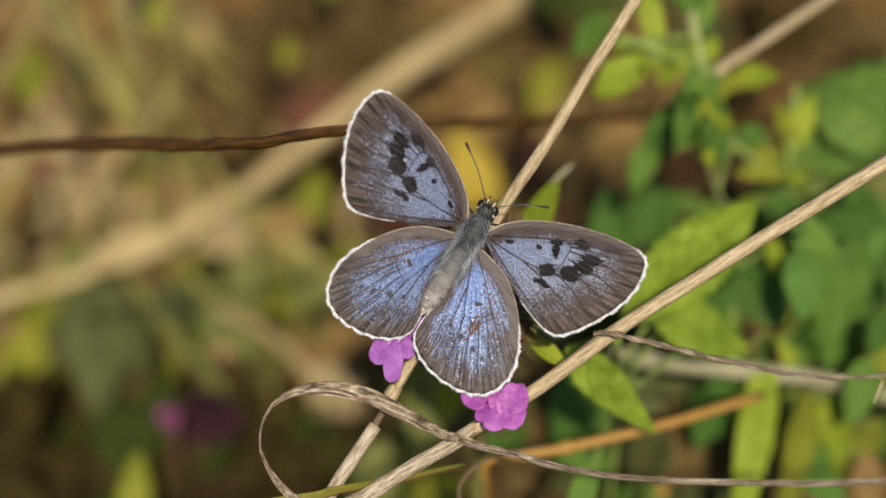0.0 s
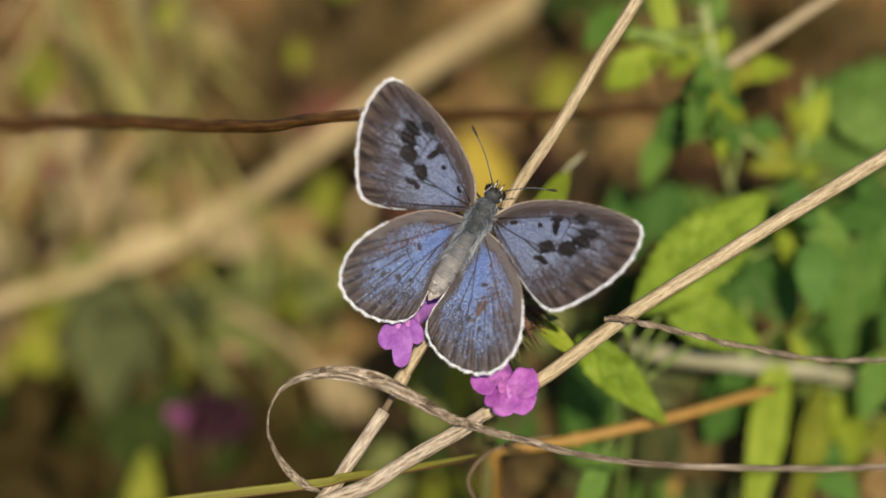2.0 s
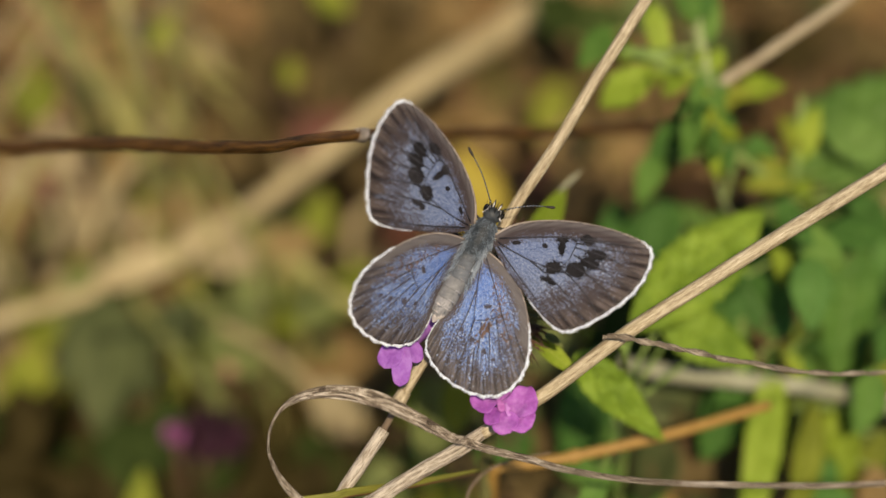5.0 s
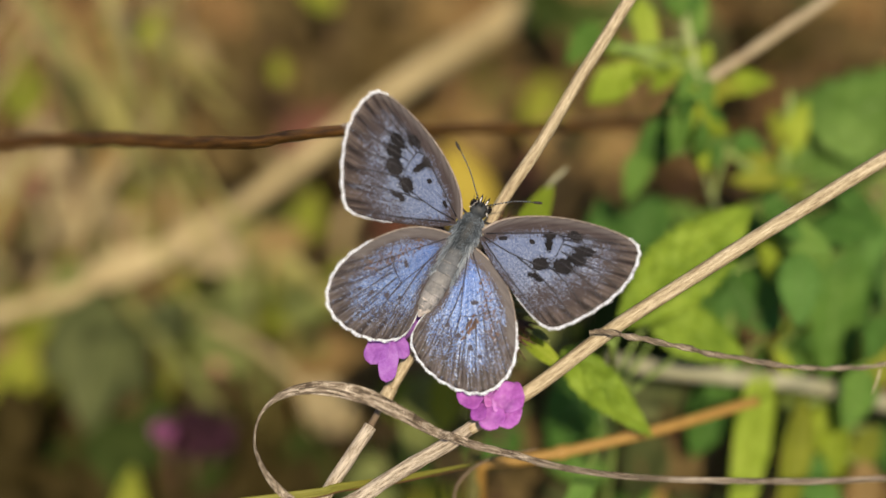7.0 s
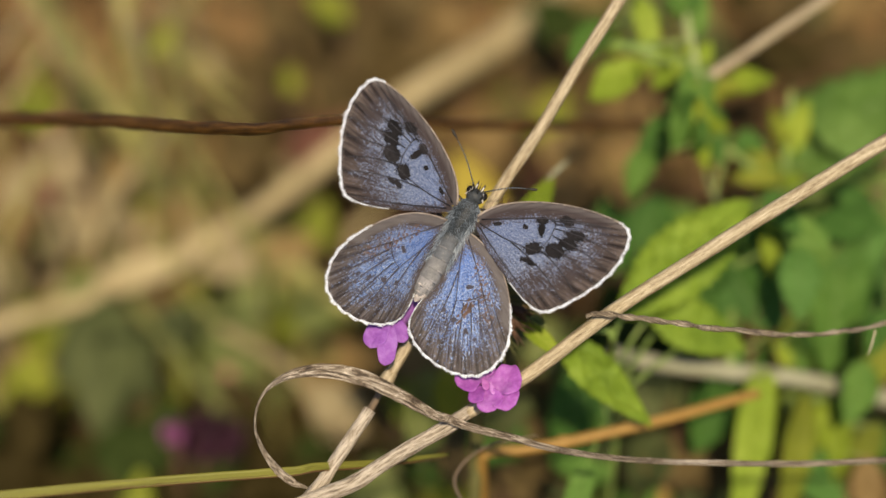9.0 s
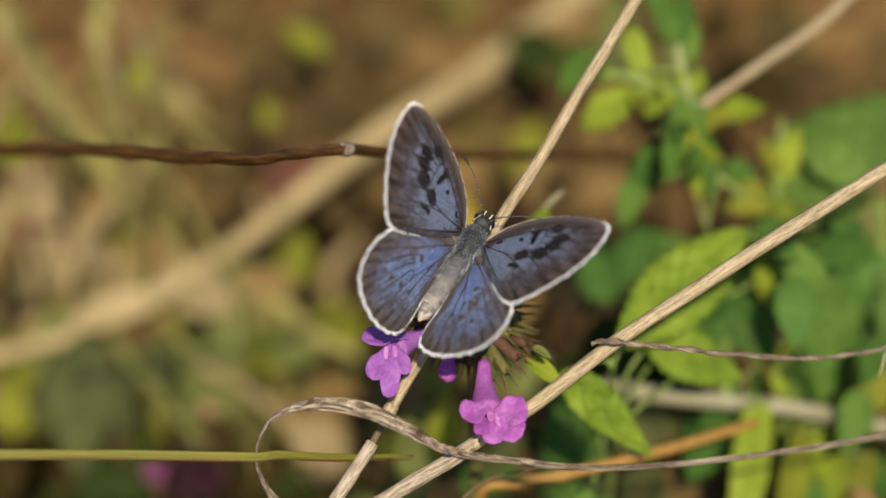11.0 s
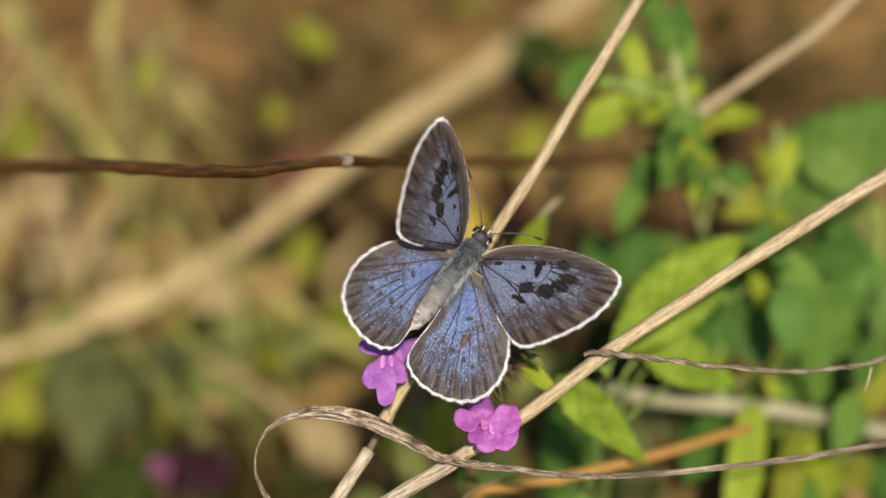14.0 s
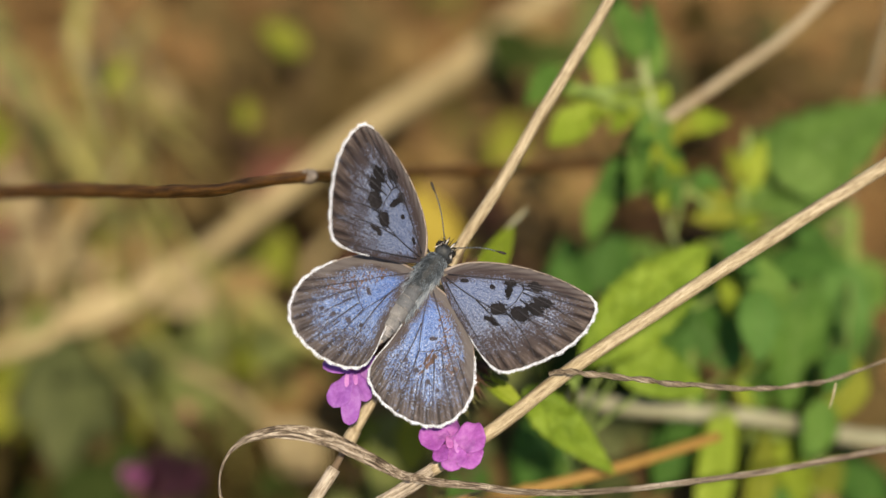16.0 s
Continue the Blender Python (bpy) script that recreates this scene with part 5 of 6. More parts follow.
def build_basil():
    centre = P(4.0, -5.8, -12.5)
    stem = [centre + P(0, 0, -1), P(5.0, -15.2, -20.0), P(5.3, -27.2, -32.0), P(4.7, -42.4, -42.0)]
    foot = ground_point(stem[-1])
    ob = thing("wild_basil", foot, "wild basil with a bristly flower head and purple florets", "flower")
    part("stem", stalk([*stem, foot], [1.0, 1.0, 1.0, 1.0, 1.1], rough=0.06), CALYX_GREEN, ob, base=foot)
    part("flower_base", ball(bmesh.new(), centre, (3.4, 3.4, 3.0), rough=0.2), CALYX_GREEN, ob, base=foot)
    rng = random.Random(7)
    golden = math.pi * (3 - math.sqrt(5))
    for k in range(34):
        z = 0.75 - 1.25 * k / 33
        r = math.sqrt(max(0.0, 1 - z * z))
        way = Vector((r * math.cos(golden * k), r * math.sin(golden * k), z * 0.62)).normalized()
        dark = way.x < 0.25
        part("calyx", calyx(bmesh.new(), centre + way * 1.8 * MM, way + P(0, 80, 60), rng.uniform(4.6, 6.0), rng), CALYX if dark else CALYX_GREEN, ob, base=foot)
    # the outermost bristly calyces
    for material, end in ((CALYX, P(9.3, 5.0, -8.5)), (CALYX, P(11.4, 3.6, -9.5)), (CALYX, P(11.2, -12.9, -8.5)), (CALYX_GREEN, P(9.5, -15.2, -9.0)), (CALYX, P(12.7, -10.8, -10.0)),
                          (CALYX, P(-2.6, 2.8, -9.0)), (CALYX, P(-4.1, 0.1, -8.5)), (CALYX, P(-4.8, -4.3, -8.5)), (CALYX, P(-4.5, -7.6, -9.0)), (CALYX, P(-0.9, 4.5, -10.0)), (CALYX_GREEN, P(7.0, -16.3, -9.5))):
        way = end - centre
        part("calyx", calyx(bmesh.new(), centre + way * 0.3, way, way.length * 1000 * 0.55, rng), material, ob, base=foot)
    # leaves close under the head
    for material, a, b, width in ((LEAF, P(9.5, -2.3, -25.1), P(17.1, 11.2, -35.6), 4.6), (LEAF, P(10.9, -11.1, -14.0), P(16.8, -15.9, -13.5), 2.6),
                                  (LEAF_YELLOW, P(1.9, -17.1, -65.0), P(0.6, -29.4, -70.0), 6.0), (LEAF_GREY, P(-2.2, -18.4, -70.0), P(-3.7, -37.1, -80.0), 8.0)):
        part("leaf", blade(bmesh.new(), a, b, (0.1, 0.2, 1), width, 0.08, 0.2, shape=0.42), material, ob, base=foot)
    part("leaf_tip", blade(bmesh.new(), P(15.4, 9.3, -34.7), P(19.1, 12.7, -36.4), (0, 0.2, 1), 0.8, 0, 0.2, rows=6, cols=4), GREY_STEM, ob, "dry pale leaf tip", base=foot)
    crumple = bmesh.new()
    tube(crumple, [P(-2.8, -1.8, -9.0), P(-4.8, -1.2, -7.5), P(-6.2, -1.2, -7.0)], [0.45, 0.5, 0.4], sides=9, rough=0.5, grain=900)
    for a, b, width, facing in ((P(-5.6, -1.1, -7.2), P(-7.9, -0.4, -6.2), 1.5, (0.3, 0.6, 0.7)), (P(-5.8, -1.4, -7.2), P(-7.6, -1.9, -6.4), 1.3, (-0.2, -0.5, 0.8)), (P(-5.9, -1.2, -7.0), P(-8.3, -1.2, -6.0), 1.0, (0.1, 0.9, 0.4))):
        blade(crumple, a, b, facing, width, 0.2, 0.4, rows=10, cols=6, wave=0.6, quilt=0.6, petal=True)
    part("withered_floret", crumple, WITHERED, ob, "withered pinkish floret", base=foot)
    part("bract", blade(bmesh.new(), P(12.0, -10.4, -8.0), P(14.3, -11.8, -7.2), (0.2, 0.4, 1), 1.2, 0.1, 0.3, shape=0.4), LEAF_GREY, ob, "yellow-green bract", base=foot)
    # floret under the hindwing
    left = part("floret", stalk([P(-1.0, -8.6, -8.0), P(-3.5, -9.4, -6.2), P(-5.6, -10.3, -4.5)], [0.8, 1.25, 2.0], sides=14, rough=0.08, grain=400), PETAL_VIOLET, ob, "violet two-lipped floret", base=foot)
    for a, b, width, facing, shape, material, name in (
            (P(-4.1, -8.9, -3.5), P(-9.4, -8.9, -0.5), 3.4, (0.1, 0.8, 0.6), 0.35, PETAL_VIOLET, "hood"),
            (P(-5.9, -9.8, -2.0), P(-8.4, -14.0, 0.5), 3.0, (-0.25, 0.3, 1), 0.62, PETAL_VIOLET, "lip_lobe"),
            (P(-5.7, -10.4, -1.6), P(-6.4, -16.2, 1.4), 2.4, (0.05, 0.35, 1), 0.66, PETAL_VIOLET, "lip_lobe"),
            (P(-5.4, -10.1, -2.0), P(-4.1, -13.5, -0.5), 2.1, (0.35, 0.3, 1), 0.6, PETAL_VIOLET, "lip_lobe"),
            (P(-6.6, -9.7, -2.2), P(-6.7, -11.6, -0.2), 0.6, (0, 0.2, 1), 0.6, STAMEN, "stamen"),
            (P(-5.7, -9.7, -2.2), P(-5.5, -11.4, -0.3), 0.6, (0, 0.2, 1), 0.6, STAMEN, "stamen")):
        p = lobe(left, name, material, a, b, width, facing, foot, shape)
    right = part("floret", stalk([P(5.6, -12.2, -6.5), P(5.6, -15.3, -4.5), P(5.8, -18.6, -0.5)], [0.75, 1.2, 2.2], sides=14, rough=0.08, grain=400, flat=0.8), PETAL, ob, "purple two-lipped floret", base=foot)
    for a, b, width, facing, shape, material, name in (
            (P(5.9, -17.6, 0.5), P(2.6, -18.7, 2.3), 3.5, (-0.3, 0.4, 0.8), 0.42, PETAL, "hood"),
            (P(6.1, -18.8, 1.7), P(10.3, -18.0, 3.5), 4.2, (0.25, 0.5, 1), 0.62, PETAL, "lip_lobe"),
            (P(5.8, -19.1, 1.7), P(6.9, -21.7, 4.5), 3.3, (0.0, -0.1, 1), 0.6, PETAL, "lip_lobe"),
            (P(6.3, -19.2, 1.7), P(9.5, -21.0, 4.5), 3.6, (0.4, 0.0, 1), 0.6, PETAL, "lip_lobe"),
            (P(5.6, -19.1, 1.7), P(4.5, -20.8, 3.8), 2.0, (-0.4, 0.1, 1), 0.6, PETAL, "lip_lobe"),
            (P(5.7, -18.0, 1.8), P(6.2, -19.4, 2.8), 0.9, (0, 0.2, 1), 0.5, THROAT, "throat"),
            (P(6.6, -18.5, 2.2), P(7.0, -19.9, 3.5), 0.6, (0, 0.2, 1), 0.6, STAMEN, "stamen")):
        lobe(right, name, material, a, b, width, facing, foot, shape)
    part("floret", stalk([P(1.2, -11.6, -8.5), P(0.9, -13.7, -7.5), P(0.4, -14.4, -7.2)], [0.8, 1.3, 0.7], rough=0.1, grain=400), PETAL, ob, "half-opened purple floret", base=foot)
    for child in [c for p in ob.children for c in p.children]:
        child.matrix_basis = Matrix.Identity(4)


build_basil()

# ---- the butterfly ----
# wing outlines in mm, outwards and headwards from the middle of the thorax: costa, outer rim, inner edge
FORE_RIM = [(1.6, 1.4), (3.2, 3.5), (6.2, 5.5), (10.2, 7.2), (14.5, 8.3), (18.2, 8.7), (20.2, 8.4), (21.2, 7.2), (21.5, 4.4), (20.8, 1.4), (19.1, -1.9), (16.9, -4.8), (15.2, -5.7), (12.4, -5.2), (8.9, -3.7), (4.7, -1.7), (2.2, -0.1)]
HIND_RIM = [(1.8, -1.0), (4.7, -1.6), (7.75, -3.0), (10.5, -5.5), (12.5, -8.4), (13.6, -11.1), (13.7, -13.5), (12.7, -15.9), (10.7, -17.2), (8.05, -17.7), (5.0, -17.5), (2.4, -16.6), (0.7, -15.2), (0.2, -13.2), (0.7, -9.9), (0.9, -5.6), (1.36, -1.64)]
FORE_ROOT, HIND_ROOT = Vector((1.5, 0.8)), Vector((1.3, -1.1))
FORE_SPOTS = [(10.15, 3.55, 0.40, 0.95, 24), (9.75, 4.45, 0.62, 0.36, 20), (12.7, 5.7, 0.85, 0.56, 12), (14.5, 4.6, 1.25, 0.64, 10), (14.2, 3.25, 1.2, 0.7, 6), (13.04, 1.8, 1.3, 0.86, 12), (10.42, 0.86, 1.08, 0.76, 22), (10.2, -0.8, 0.55, 0.26, 15), (11.2, -0.9, 0.4, 0.2, 10), (8.1, 2.8, 0.24, 0.2, 0), (4.6, 1.6, 0.4, 0.18, 30)]
HIND_SPOTS = [(5.6, -11.4, 0.36, 0.32, 0), (7.7, -12.0, 0.3, 0.3, 0), (3.8, -10.9, 0.22, 0.22, 0), (5.4, -6.9, 0.5, 0.22, 30), (9.3, -12.3, 0.22, 0.2, 0)]


def wing_height(p, a):
    return 0.0045 * p * (21 - p) - 0.012 * max(0.0, abs(a) - 6)


def build_wing(side, fore, parent):
    name = "forewing" if fore else "hindwing"
    rim_points, root = (FORE_RIM, FORE_ROOT) if fore else (HIND_RIM, HIND_ROOT)
    first, last = (6, 12) if fore else (4, 12)
    line = [v.to_2d() * 0.97 for v in spline([(x, y, 0) for x, y in rim_points], 10)]
    starts = (first * 10, last * 10)
    n, rows = len(line), 26
    waves = 26 if fore else 22
    for k in range(starts[0], starts[1]):
        line[k] = root + (line[k] - root) * (1 + (0.0018 if fore else 0.003) * math.cos(2 * math.pi * k / (n - 1) * waves))

    def place(p, a, up=0.0):
        return Vector((side * (p - root.x) * MM, (a - root.y) * MM, (wing_height(p, a) + up) * MM))

    def on(rim, out):
        """The wing point at a share of the rim's length and of the way out from the root."""
        k = rim * (n - 1)
        i = min(int(k), n - 2)
        q = line[i].lerp(line[i + 1], k - i)
        return root + (q - root) * out

    costa_line, outer_line, inner_line = line[:starts[0] + 1:4], line[starts[0]:starts[1] + 1:3], line[starts[1]::4]

    def away(q, to):
        best = 99.0
        for a, b in zip(to, to[1:]):
            d = b - a
            s = max(0.0, min(1.0, (q - a).dot(d) / max(d.dot(d), 1e-9)))
            best = min(best, (q - a - d * s).length)
        return best

    bm = bmesh.new()
    ray, dist, inner_way = bm.loops.layers.uv.new("ray"), bm.loops.layers.uv.new("dist"), bm.loops.layers.uv.new("inner")
    grids = []
    for sheet in (0, 1):
        grid = []
        for i in range(rows + 1):
            out = 0.03 + 0.97 * i / rows
            row = []
            for k in range(n):
                q = root + (line[k] - root) * out
                fold = (0.022 * out + 0.1 * out ** 7) * math.sin(k / (n - 1) * waves * 2 * math.pi)
                v = bm.verts.new(place(q.x, q.y, fold - 0.06 * sheet))
                row.append((v, (k / (n - 1), out), (away(q, costa_line) / 10, away(q, outer_line) / 10) if not sheet else (0, 0), (away(q, inner_line) / 10, 0) if not sheet else (0, 0)))
            grid.append(row)
        for a, b in zip(grid, grid[1:]):
            for k in range(n - 1):
                quad = [a[k], a[k + 1], b[k + 1], b[k]]
                face = bm.faces.new([c[0] for c in quad])
                face.material_index = sheet
                for loop, (_, r, d, e) in zip(face.loops, quad):
                    loop[ray].uv, loop[dist].uv, loop[inner_way].uv = r, d, e
        grids.append(grid)
    for k in range(n - 1):
        face = bm.faces.new((grids[0][-1][k][0], grids[0][-1][k + 1][0], grids[1][-1][k + 1][0], grids[1][-1][k][0]))
        face.material_index = 1
    wing = part(name, bm, [FORE if fore else HIND, UNDER], parent, "blue wing with brown margin and black spots" if fore else "bright blue hindwing with brown margin")
    # white fringe of fine scales
    rng = random.Random(31 + 2 * side + fore)
    bm = bmesh.new()
    begin, end = starts[0] - 6, min(n - 2, starts[1] + (18 if fore else 26))
    count = (end - begin) * 6
    for j in range(count):
        k = begin + j / 6
        i = int(k)
        q = line[i].lerp(line[i + 1], k - i)
        d = (line[i + 1] - line[i]).normalized()
        o = Vector((-d.y, d.x))
        if o.dot(q - root) < 0:
            o = -o
        o = (o + d * rng.uniform(-0.4, 0.4)).normalized()
        fade = min(1.0, 0.45 + (k - begin) / 18) * (1.0 if k < starts[1] else max(0.22, 0.9 - (k - starts[1]) / 14))
        wave = 0.86 + 0.18 * math.cos(2 * math.pi * k / (n - 1) * waves)
        length = rng.uniform(0.13, 0.40) * fade * wave
        w = rng.uniform(0.05, 0.1)
        inner, outer = q - o * 0.07, q + o * length
        lift = rng.uniform(-0.04, 0.07)
        vs = [bm.verts.new(place(c.x, c.y, u)) for c, u in ((inner - d * w, 0.05), (inner + d * w, 0.05), (outer + d * w * 0.6, lift), (outer - d * w * 0.6, lift))]
        vs += [bm.verts.new(place(c.x, c.y, u)) for c, u in ((inner, 0.12), (outer, lift + 0.04))]
        bm.faces.new((vs[0], vs[4], vs[5], vs[3])), bm.faces.new((vs[4], vs[1], vs[2], vs[5])), bm.faces.new((vs[0], vs[3], vs[2], vs[1]))
    part("fringe", bm, FRINGE, wing, "white hairy fringe", smooth=False)
    edge = [line[k] for k in range(0, starts[0] + 1, 6)]
    part("costal_edge", stalk([place(q.x, q.y, 0.02) for q in edge], [0.16, 0.11, 0.085, 0.08, 0.09], sides=6, steps=3), COSTA, wing, "pale front edge")
    # veins
    if fore:
        runs = [[(0.30, 0.05), (0.31, 0.55), (0.385, 0.9)], [(0.62, 0.05), (0.60, 0.3), (0.575, 0.52)], [(0.34, 0.56), (0.45, 0.53), (0.575, 0.52)]]
        runs += [[(0.34 + 0.045 * k, 0.54), (0.40 + 0.045 * k, 0.97)] for k in range(6)] + [[(0.60, 0.33), (0.655, 0.97)], [(0.80, 0.1), (0.735, 0.95)]]
    else:
        runs = [[(0.34, 0.05), (0.36, 0.5)], [(0.60, 0.05), (0.56, 0.5)], [(0.36, 0.5), (0.46, 0.48), (0.56, 0.5)]]
        runs += [[(0.36 + 0.05 * k, 0.5), (0.36 + 0.062 * k, 0.97)] for k in range(5)] + [[(0.585, 0.3), (0.665, 0.97)], [(0.74, 0.08), (0.72, 0.96)]]
    for run in runs:
        dense = [Vector((x, y, 0)) for x, y in run]
        pts = []
        for v in spline(dense, 5):
            q = on(v.x, v.y)
            pts.append(place(q.x, q.y, 0.03))
        part("vein", stalk(pts, [0.1, 0.075, 0.05], sides=5, steps=1), VEIN if fore else HIND_VEIN, wing)
    # spots
    for x, y, rx, ry, lean in FORE_SPOTS if fore else HIND_SPOTS:
        bm = bmesh.new()
        mid = bm.verts.new(place(x, y, 0.055))
        ring = []
        for k in range(28):
            t = 2 * math.pi * k / 28
            r = 1 + 0.2 * noise.noise(Vector((math.cos(t) * 1.6 + x, math.sin(t) * 1.6 + y, 0))) + 0.12 * noise.noise(Vector((math.cos(t) * 6 + x, math.sin(t) * 6 + y, 3)))
            u, v = rx * r * math.cos(t), ry * r * math.sin(t)
            c, s = math.cos(radians(lean)), math.sin(radians(lean))
            px, py = x + u * c - v * s, y + u * s + v * c
            ring.append((bm.verts.new(place(px, py, 0.05)), bm.verts.new(place(px, py, 0.01))))
        for k in range(28):
            (a, a2), (b, b2) = ring[k], ring[(k + 1) % 28]
            bm.faces.new((mid, a, b)), bm.faces.new((a, a2, b2, b))
        # loose dark scales round the edge
        for _ in range(70 if fore else 14):
            t, far = rng.uniform(0, 2 * math.pi), 1 + abs(rng.gauss(0, 0.2))
            u, v = rx * far * math.cos(t), ry * far * math.sin(t)
            c, s = math.cos(radians(lean)), math.sin(radians(lean))
            px, py, e = x + u * c - v * s, y + u * s + v * c, rng.uniform(0.04, 0.1)
            bm.faces.new([bm.verts.new(place(px + e * 1.6 * dx, py + e * dy, 0.05)) for dx, dy in ((-1, 0), (0, -0.8), (1, 0), (0, 0.8))])
        part("spot", bm, SPOT if fore else DOT, wing, "black spot" if fore else "faint dark dot", smooth=False)
    if not fore:
        bm = bmesh.new()
        rust = random.Random(9)
        for _ in range(150):
            along_it = rust.random()
            x, y = 5.0 + 4.6 * along_it + rust.gauss(0, 0.5), -3.9 - 6.0 * along_it + rust.gauss(0, 0.55)
            r = rust.uniform(0.04, 0.11)
            bm.faces.new([bm.verts.new(place(x + r * cx, y + 1.7 * r * cy, 0.05)) for cx, cy in ((-1, -0.4), (0, -1), (1, -0.3), (0.6, 0.8), (-0.5, 1))])
        tagged(part("rusty_scales", bm, BARE, wing, "scattered rusty scales"), kind="stuff")
    if not fore and side > 0:
        bm = bmesh.new()
        rng2 = random.Random(3)
        for _ in range(40):
            x, y = 6.5 + rng2.choice((-0.4, 0.25)) + rng2.gauss(0, 0.14), -9.5 + rng2.gauss(0, 0.75)
            r = rng2.uniform(0.08, 0.2)
            vs = [bm.verts.new(place(x + r * cx, y + 1.8 * r * cy, 0.09)) for cx, cy in ((-1, -0.4), (0, -1), (1, -0.3), (0.6, 0.8), (-0.5, 1))]
            bm.faces.new(vs)
        part("worn_patch", bm, BARE, wing, "rusty patch rubbed bare of scales")
    return wing


def build_butterfly():
    ob = thing("butterfly", P(3.6, 1.8, 0.0), "blue butterfly with spread wings resting on a flower head", "butterfly")
    thorax = part("thorax", ball(bmesh.new(), P(0, 0.2, 0), (1.6, 3.0, 1.55), 14, 18, rough=0.06), THORAX, ob)
    rng = random.Random(5)
    bm = bmesh.new()
    for _ in range(3600):
        y = rng.uniform(-1, 1)
        a = rng.uniform(-0.25, 1.25) * math.pi
        r = math.sqrt(1 - y * y)
        way = Vector((r * math.cos(a), y * 0.9, r * math.sin(a)))
        root = Vector((way.x * 1.46, y * 2.9 + 0.2, way.z * 1.5)) * MM
        lie = (way * 0.5 + Vector((rng.uniform(-0.5, 0.5), -0.9, rng.uniform(-0.2, 0.3)))).normalized() * rng.uniform(0.5, 1.2) * (0.45 + 0.55 * min(1.0, abs(way.x) * 1.6)) * MM
        s = lie.cross(way).normalized() * rng.uniform(0.012, 0.028) * MM
        vs = [bm.verts.new(root - s), bm.verts.new(root + s), bm.verts.new(root + lie), bm.verts.new(root + way * 0.05 * MM + lie * 0.4)]
        bm.faces.new((vs[0], vs[1], vs[3])), bm.faces.new((vs[1], vs[2], vs[3])), bm.faces.new((vs[2], vs[0], vs[3])), bm.faces.new((vs[0], vs[2], vs[1]))
    tagged(part("fur", bm, HAIR, thorax, "blue-grey hairs", smooth=False), kind="stuff")
    bm = bmesh.new()
    for _ in range(460):
        s, back = rng.choice((-1, 1)), rng.uniform(-6.0, 1.0)
        root = P(s * rng.uniform(0.95, 1.5), back, rng.uniform(0.3, 1.0))
        tip = root + P(s * rng.uniform(0.0, 0.7), -rng.uniform(0.5, 1.6), rng.uniform(-0.1, 0.3))
        tube(bm, [root, root.lerp(tip, 0.5) + P(0, 0, 0.1), tip], [0.03, 0.025, 0.01], sides=3, steps=1)
    tagged(part("side_hair", bm, PALE_HAIR, thorax, "pale silvery hairs at the wing roots"), kind="stuff")
    head = part("head", ball(bmesh.new(), P(0, 3.4, -0.1), (1.25, 1.0, 1.1), rough=0.1), THORAX, ob)
    bm = bmesh.new()
    for _ in range(45):
        a = rng.uniform(0, math.pi)
        root = P(math.cos(a) * 0.95, 3.5 + rng.uniform(-0.5, 0.8), math.sin(a) * 0.85)
        tip = root + P(math.cos(a) * rng.uniform(0.1, 0.9), rng.uniform(0.2, 1.5), rng.uniform(0.1, 0.9))
        tube(bm, [root, root.lerp(tip, 0.5) + P(0, 0.05, 0.08), tip], [0.045, 0.035, 0.01], sides=3, steps=1)
    tagged(part("head_hair", bm, BLACK_SCALE, head, "dark bristles"), kind="stuff")
    for s in (-1, 1):
        part("eye", ball(bmesh.new(), P(s * 0.98, 3.8, -0.2), (0.45, 0.6, 0.62), turn=Matrix.Rotation(-0.3 * s, 3, "Z")), EYE, head, "black eye")
        part("eye_rim", stalk([P(s * 0.72, 4.35, 0.1), P(s * 0.8, 3.95, 0.38), P(s * 0.98, 3.4, 0.38), P(s * 1.25, 3.15, 0.1)], [0.07, 0.12, 0.12, 0.07], sides=7), WHITE_SCALE, head, "white rim of the eye")
        part("palp", stalk([P(s * 0.35, 4.1, 0.0), P(s * 0.42, 4.75, 0.25), P(s * 0.5, 5.3, 0.4)], [0.18, 0.18, 0.04], rough=0.2), BLACK_SCALE, head, "dark bristly palp")
        part("palp_stripe", stalk([P(s * 0.38, 4.2, 0.16), P(s * 0.44, 4.65, 0.38), P(s * 0.47, 4.9, 0.45)], [0.08, 0.1, 0.05]), WHITE_SCALE, head)
    for s, tip in ((-1, P(-6.6, 9.3, 1.2)), (1, P(6.4, 7.8, 1.0))):
        root = P(s * 0.5, 4.2, 0.6)
        mid = (root + tip) / 2 + P(0, 0.4, 0.5)
        line = spline([root, mid, tip], 18)
        feeler = part("antenna", stalk(line[:31], [0.08, 0.07, 0.065], sides=7, steps=1), BLACK_SCALE, ob, "banded black and white antenna")
        for k in range(1, 29, 2):
            d = (line[k + 1] - line[k]) * 0.3
            part("band", stalk([line[k] - d, line[k], line[k] + d], [0.07, 0.088, 0.07], sides=7, steps=1), PALE_HAIR, feeler, "white ring")
        part("club", stalk([line[29], line[31], line[34], line[36]], [0.075, 0.15, 0.19, 0.1], sides=9, steps=3), BLACK_SCALE, feeler, "black club")
    spine = [P(0, -1.8, -0.1), P(0, -3.8, 0.05), P(0, -6.0, 0.2), P(-0.05, -8.2, 0.15), P(-0.1, -10.1, -0.1), P(-0.15, -11.3, -0.4)]
    belly = part("abdomen", stalk(spine, [1.0, 1.18, 1.25, 1.27, 1.05, 0.26], sides=18, steps=8, rough=0.05, grain=900), ABDOMEN, ob, "grey ringed abdomen")
    line = spline(spine, 8)
    widths = along([1.0, 1.18, 1.25, 1.27, 1.05, 0.26], len(line))
    bounds = (5, 10, 15, 20, 25, 29, 33, 37)
